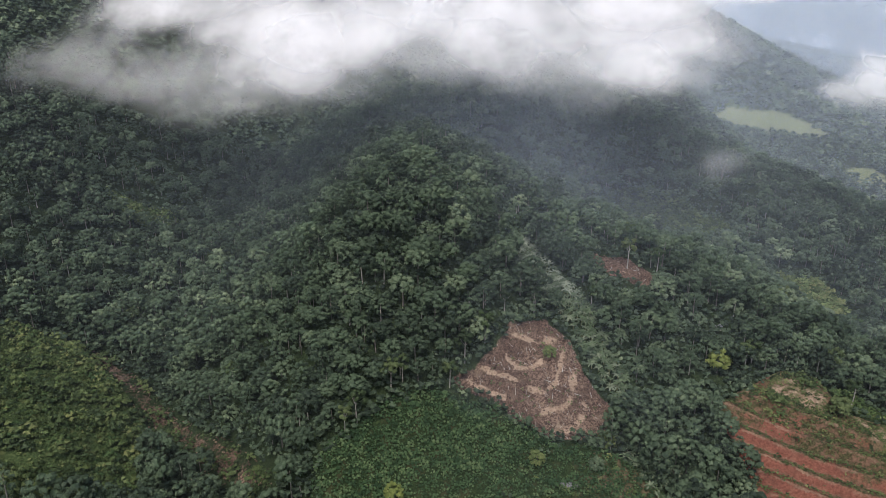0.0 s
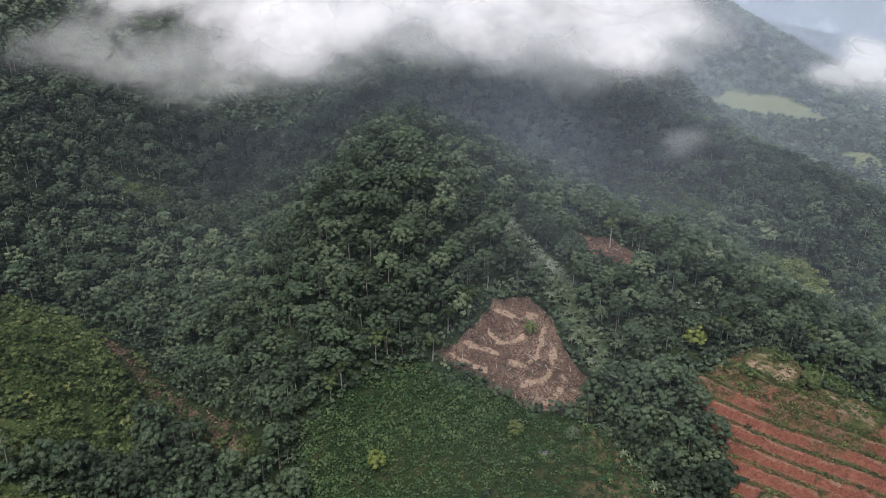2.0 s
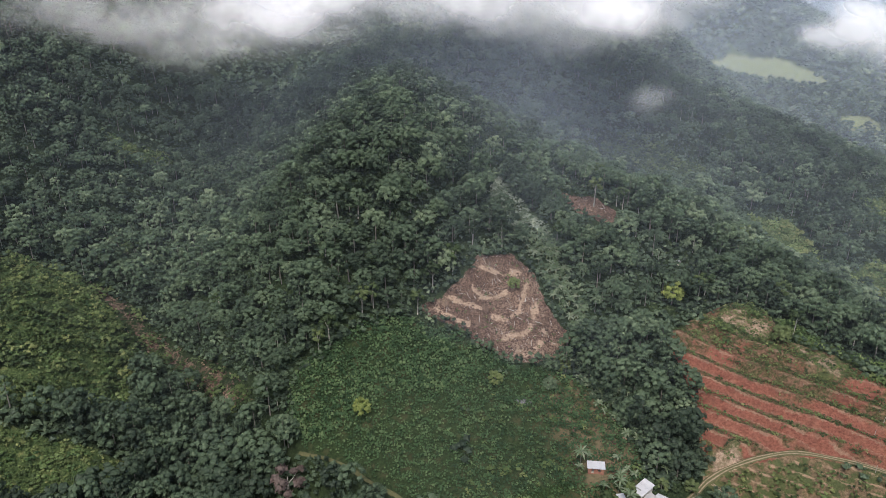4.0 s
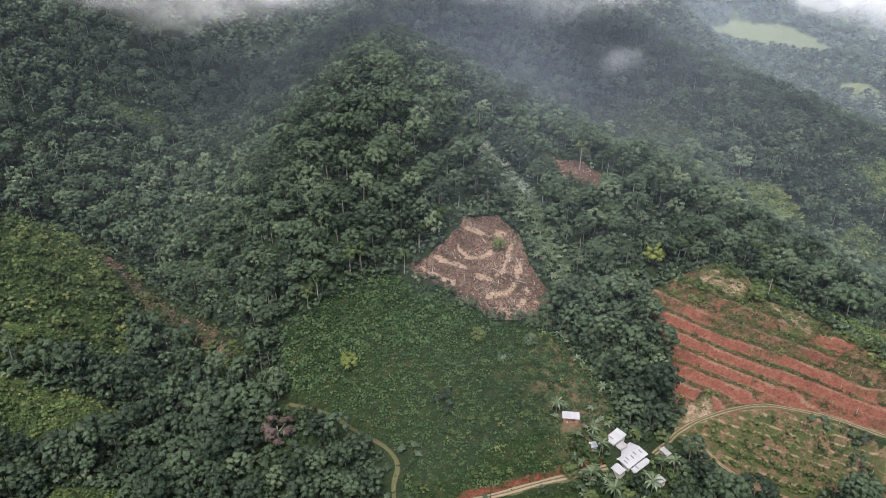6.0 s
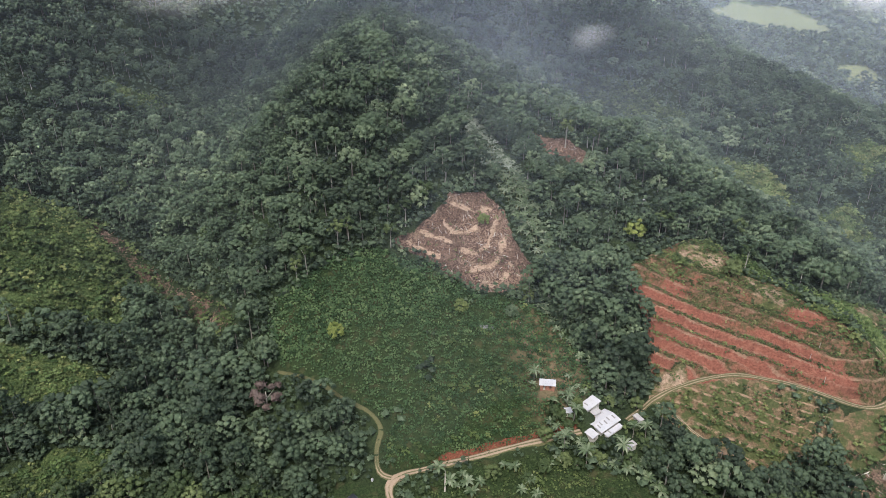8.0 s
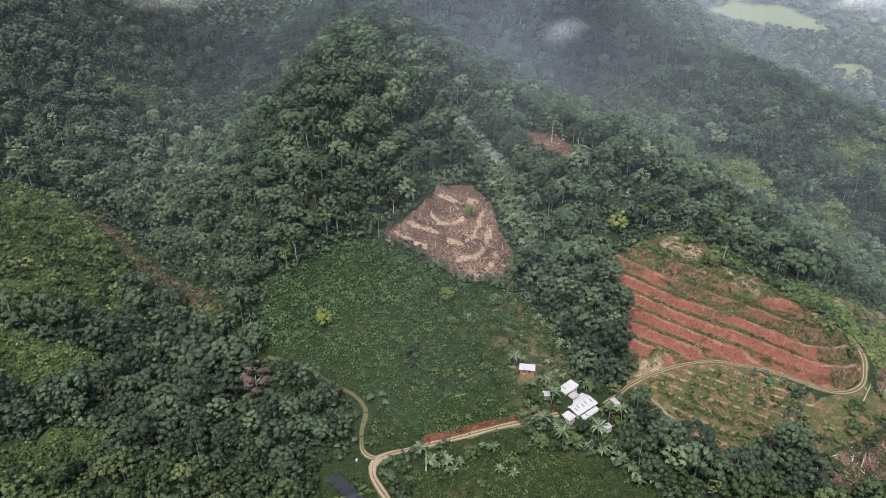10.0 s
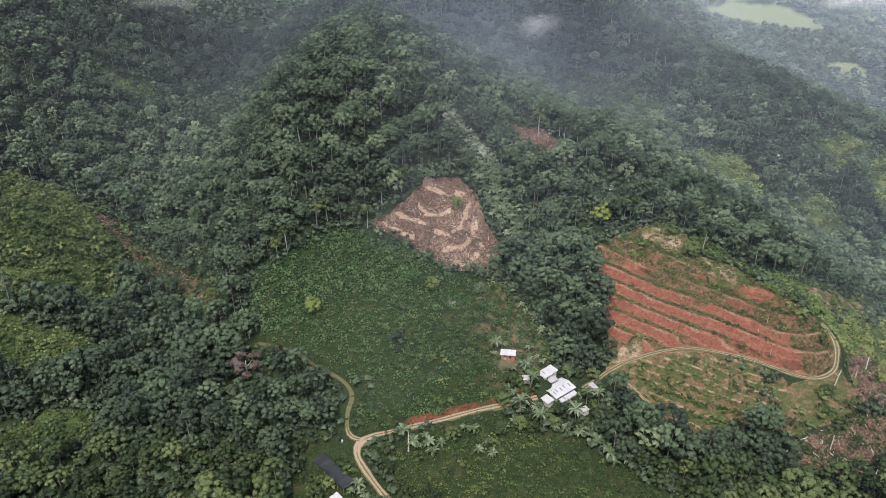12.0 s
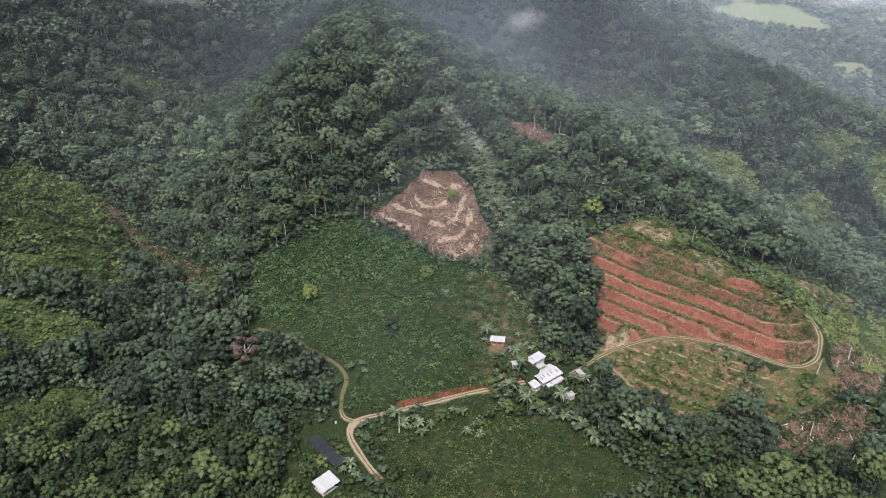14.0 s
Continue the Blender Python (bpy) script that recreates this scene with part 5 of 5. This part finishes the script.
def walls(parent, sx, sy, tall, material, foot=-1.5, opening=True):
    """Four walls with thickness round a floor of sx by sy; the front one has a doorway and a window."""
    t = 0.15
    part("wall", box(bmesh.new(), t, sy, tall - foot, (-sx / 2 + t / 2, 0, (tall + foot) / 2)), material, parent)
    part("wall", box(bmesh.new(), t, sy, tall - foot, (sx / 2 - t / 2, 0, (tall + foot) / 2)), material, parent)
    part("wall", box(bmesh.new(), sx - 2 * t, t, tall - foot, (0, sy / 2 - t / 2, (tall + foot) / 2)), material, parent)
    bm = bmesh.new()
    y = -sy / 2 + t / 2
    inner = sx - 2 * t
    left, right = -inner / 2, inner / 2
    d0, d1, w0, w1 = left + inner * 0.2, left + inner * 0.2 + 0.9, left + inner * 0.6, left + inner * 0.6 + 1.2
    if opening and inner > 3:
        box(bm, d0 - left, t, tall - foot, ((left + d0) / 2, y, (tall + foot) / 2))
        box(bm, d1 - d0, t, tall - 2.05, ((d0 + d1) / 2, y, (tall + 2.05) / 2))
        box(bm, d1 - d0, t, -foot, ((d0 + d1) / 2, y, foot / 2))
        box(bm, w0 - d1, t, tall - foot, ((w0 + d1) / 2, y, (tall + foot) / 2))
        box(bm, w1 - w0, t, tall - 2.0, ((w0 + w1) / 2, y, (tall + 2.0) / 2))
        box(bm, w1 - w0, t, 1.0 - foot, ((w0 + w1) / 2, y, (1.0 + foot) / 2))
        box(bm, right - w1, t, tall - foot, ((w1 + right) / 2, y, (tall + foot) / 2))
    else:
        box(bm, inner, t, tall - foot, (0, y, (tall + foot) / 2))
    part("wall", bm, material, parent)


def posts(parent, sx, sy, tall):
    for x in (-sx / 2, sx / 2):
        for y in (-sy / 2, sy / 2):
            part("post", box(bmesh.new(), 0.14, 0.14, tall + 1.5, (x, y, (tall - 1.5) / 2)), TIMBER, parent)


def building(name, label, x, y, turn, sx, sy, tall, rise, roof, wall, sheets, gable=True, patches=0, over=0.5, open_sides=False, base=None):
    """A small farm building with a sheet roof: gabled along x, or falling to the front."""
    top = tagged(new(name), label, "house" if "house" in name else "shed")
    top.matrix_basis = pose(x, y, ground_at(x, y) if base is None else base, 0, 0, turn)
    if open_sides:
        posts(top, sx - 0.3, sy - 0.3, tall)
    else:
        walls(top, sx, sy, tall, wall)
    part("floor", box(bmesh.new(), sx - 0.35, sy - 0.35, 0.2, (0, 0, 0.0)), PALE_WALL, top)
    length = sx + 2 * over
    if gable:
        run = sy / 2 + over
        roof_slope(top, length, run, rise, (-length / 2, 0, tall + rise), roof, sheets, patches)
        back = roof_slope(top, length, run, rise, (0, 0, 0), roof, sheets)
        back.matrix_basis = pose(0, 0, 0, 0, 0, 180) @ Matrix.Translation((-length / 2, 0, tall + rise)) @ pose(0, 0, 0, math.degrees(math.atan2(rise, run)), 0, 0) @ Matrix.Translation((0, -math.hypot(rise, run), 0))
        part("ridge_cap", box(bmesh.new(), length, 0.4, 0.06, (0, 0, tall + rise + 0.07)), roof, top)
        for s in (-1, 1):
            bm = bmesh.new()
            v = [bm.verts.new(p) for p in ((s * (sx / 2 - 0.02), -sy / 2, tall), (s * (sx / 2 - 0.02), sy / 2, tall), (s * (sx / 2 - 0.02), 0, tall + rise * 0.92),
                                           (s * (sx / 2 - 0.14), -sy / 2, tall), (s * (sx / 2 - 0.14), sy / 2, tall), (s * (sx / 2 - 0.14), 0, tall + rise * 0.92))]
            for f in ((0, 1, 2), (5, 4, 3), (0, 3, 4, 1), (1, 4, 5, 2), (2, 5, 3, 0)):
                bm.faces.new([v[i] for i in f])
            part("gable", bm, wall or TIMBER, top)
    else:
        roof_slope(top, length, sy + 2 * over, rise, (-length / 2, sy / 2 + over, tall + rise), roof, sheets, patches)
    return top


building("farm_house", "farmhouse with a broad white sheet-metal roof patched with grey", 100.2, 183.3, 41, 11.4, 7.6, 2.3, 1.0, WHITE_ROOF, PALE_WALL, 11, True, 5, 0.7, base=ground_at(100.8, 182.6) - 0.7)
building("house_porch", "low porch with a pale metal roof along the farmhouse front", 103.95, 179.0, 41, 9.6, 2.0, 1.1, 0.25, WHITE_ROOF, PALE_WALL, 8, False, 1, 0.2, True, base=ground_at(100.8, 182.6) - 0.7)
building("house_annex", "low annex with a white metal roof beside the farmhouse", 94.4, 176.3, 41, 3.6, 4.0, 2.0, 0.5, WHITE_ROOF, PALE_WALL, 4, False, 0, 0.3)
building("house_link", "low grey metal roof linking the farmhouse and the small house", 97.6, 187.0, 41, 4.2, 2.4, 1.6, 0.3, GREY_ROOF, PALE_WALL, 4, False, 0, 0.2, True)
building("small_house", "small house with a white sheet-metal roof behind the farmhouse", 95.4, 189.6, 44, 8.2, 3.8, 2.3, 0.5, WHITE_ROOF, PALE_WALL, 9, False, 1)
building("water_shed", "tiny hut with a white roof among banana plants", 85.0, 183.0, 10, 2.4, 2.4, 2.0, 0.3, WHITE_ROOF, PALE_WALL, 3, False, 0, 0.3)
building("field_shed", "red-walled shed with a white metal roof at the field edge", 77.4, 195.4, -6, 6.2, 3.4, 2.6, 0.4, WHITE_ROOF, BRICK_WALL, 6, False, 0, 0.4)
building("roadside_shed", "open shed with a clean white metal roof beside the road", 5.5, 133.4, 50, 8.6, 7.0, 2.7, 0.9, WHITE_ROOF, None, 8, False, 0, 0.3, True)
building("grey_shed", "low shed with a weathered grey roof behind the farmhouse", 116.8, 189.4, -62, 4.2, 2.2, 1.8, 0.3, GREY_ROOF, PALE_WALL, 4, False, 0, 0.2)
building("grey_shed", "small shed with a rusty grey roof among the trees", 109.8, 172.4, 35, 4.6, 2.4, 1.9, 0.3, GREY_ROOF, PALE_WALL, 4, False, 0, 0.2)
building("hill_hut", "tiny white-roofed hut at the forest edge above the terraces", 142, 319, 20, 2.6, 1.8, 2.0, 0.3, WHITE_ROOF, PALE_WALL, 3, False, 0, 0.2)


def shade_house(x, y, turn, length, wide, tall):
    """A long low frame under dark shade net in slightly sagging bays."""
    top = tagged(new("shade_house"), "long low nursery shelter under dark shade net", "shelter")
    top.matrix_basis = pose(x, y, ground_at(x, y), 0, 0, turn)
    bays = 5
    for i in range(bays + 1):
        px = -length / 2 + length * i / bays
        for s in (-1, 1):
            part("post", box(bmesh.new(), 0.1, 0.1, tall + 1.2, (px, s * (wide / 2 - 0.1), (tall - 1.2) / 2)), TIMBER, top)
        part("beam", box(bmesh.new(), 0.1, wide, 0.1, (px, 0, tall)), TIMBER, top)
    for i in range(bays):
        bm = bmesh.new()
        n = 6
        grid = [[bm.verts.new((-length / 2 + length * (i + u / n) / bays + 0.01, -wide / 2 + wide * v / n, tall + 0.12 - 0.28 * math.sin(math.pi * u / n) * math.sin(math.pi * v / n))) for v in range(n + 1)] for u in range(n + 1)]
        for u in range(n):
            for v in range(n):
                bm.faces.new((grid[u][v], grid[u + 1][v], grid[u + 1][v + 1], grid[u][v + 1]))
        bmesh.ops.solidify(bm, geom=bm.faces[:], thickness=0.03)
        part("net_panel", bm, DARK_NET, top)
    return top


shade_house(2.2, 150.3, -43.5, 22.5, 6.2, 2.2)
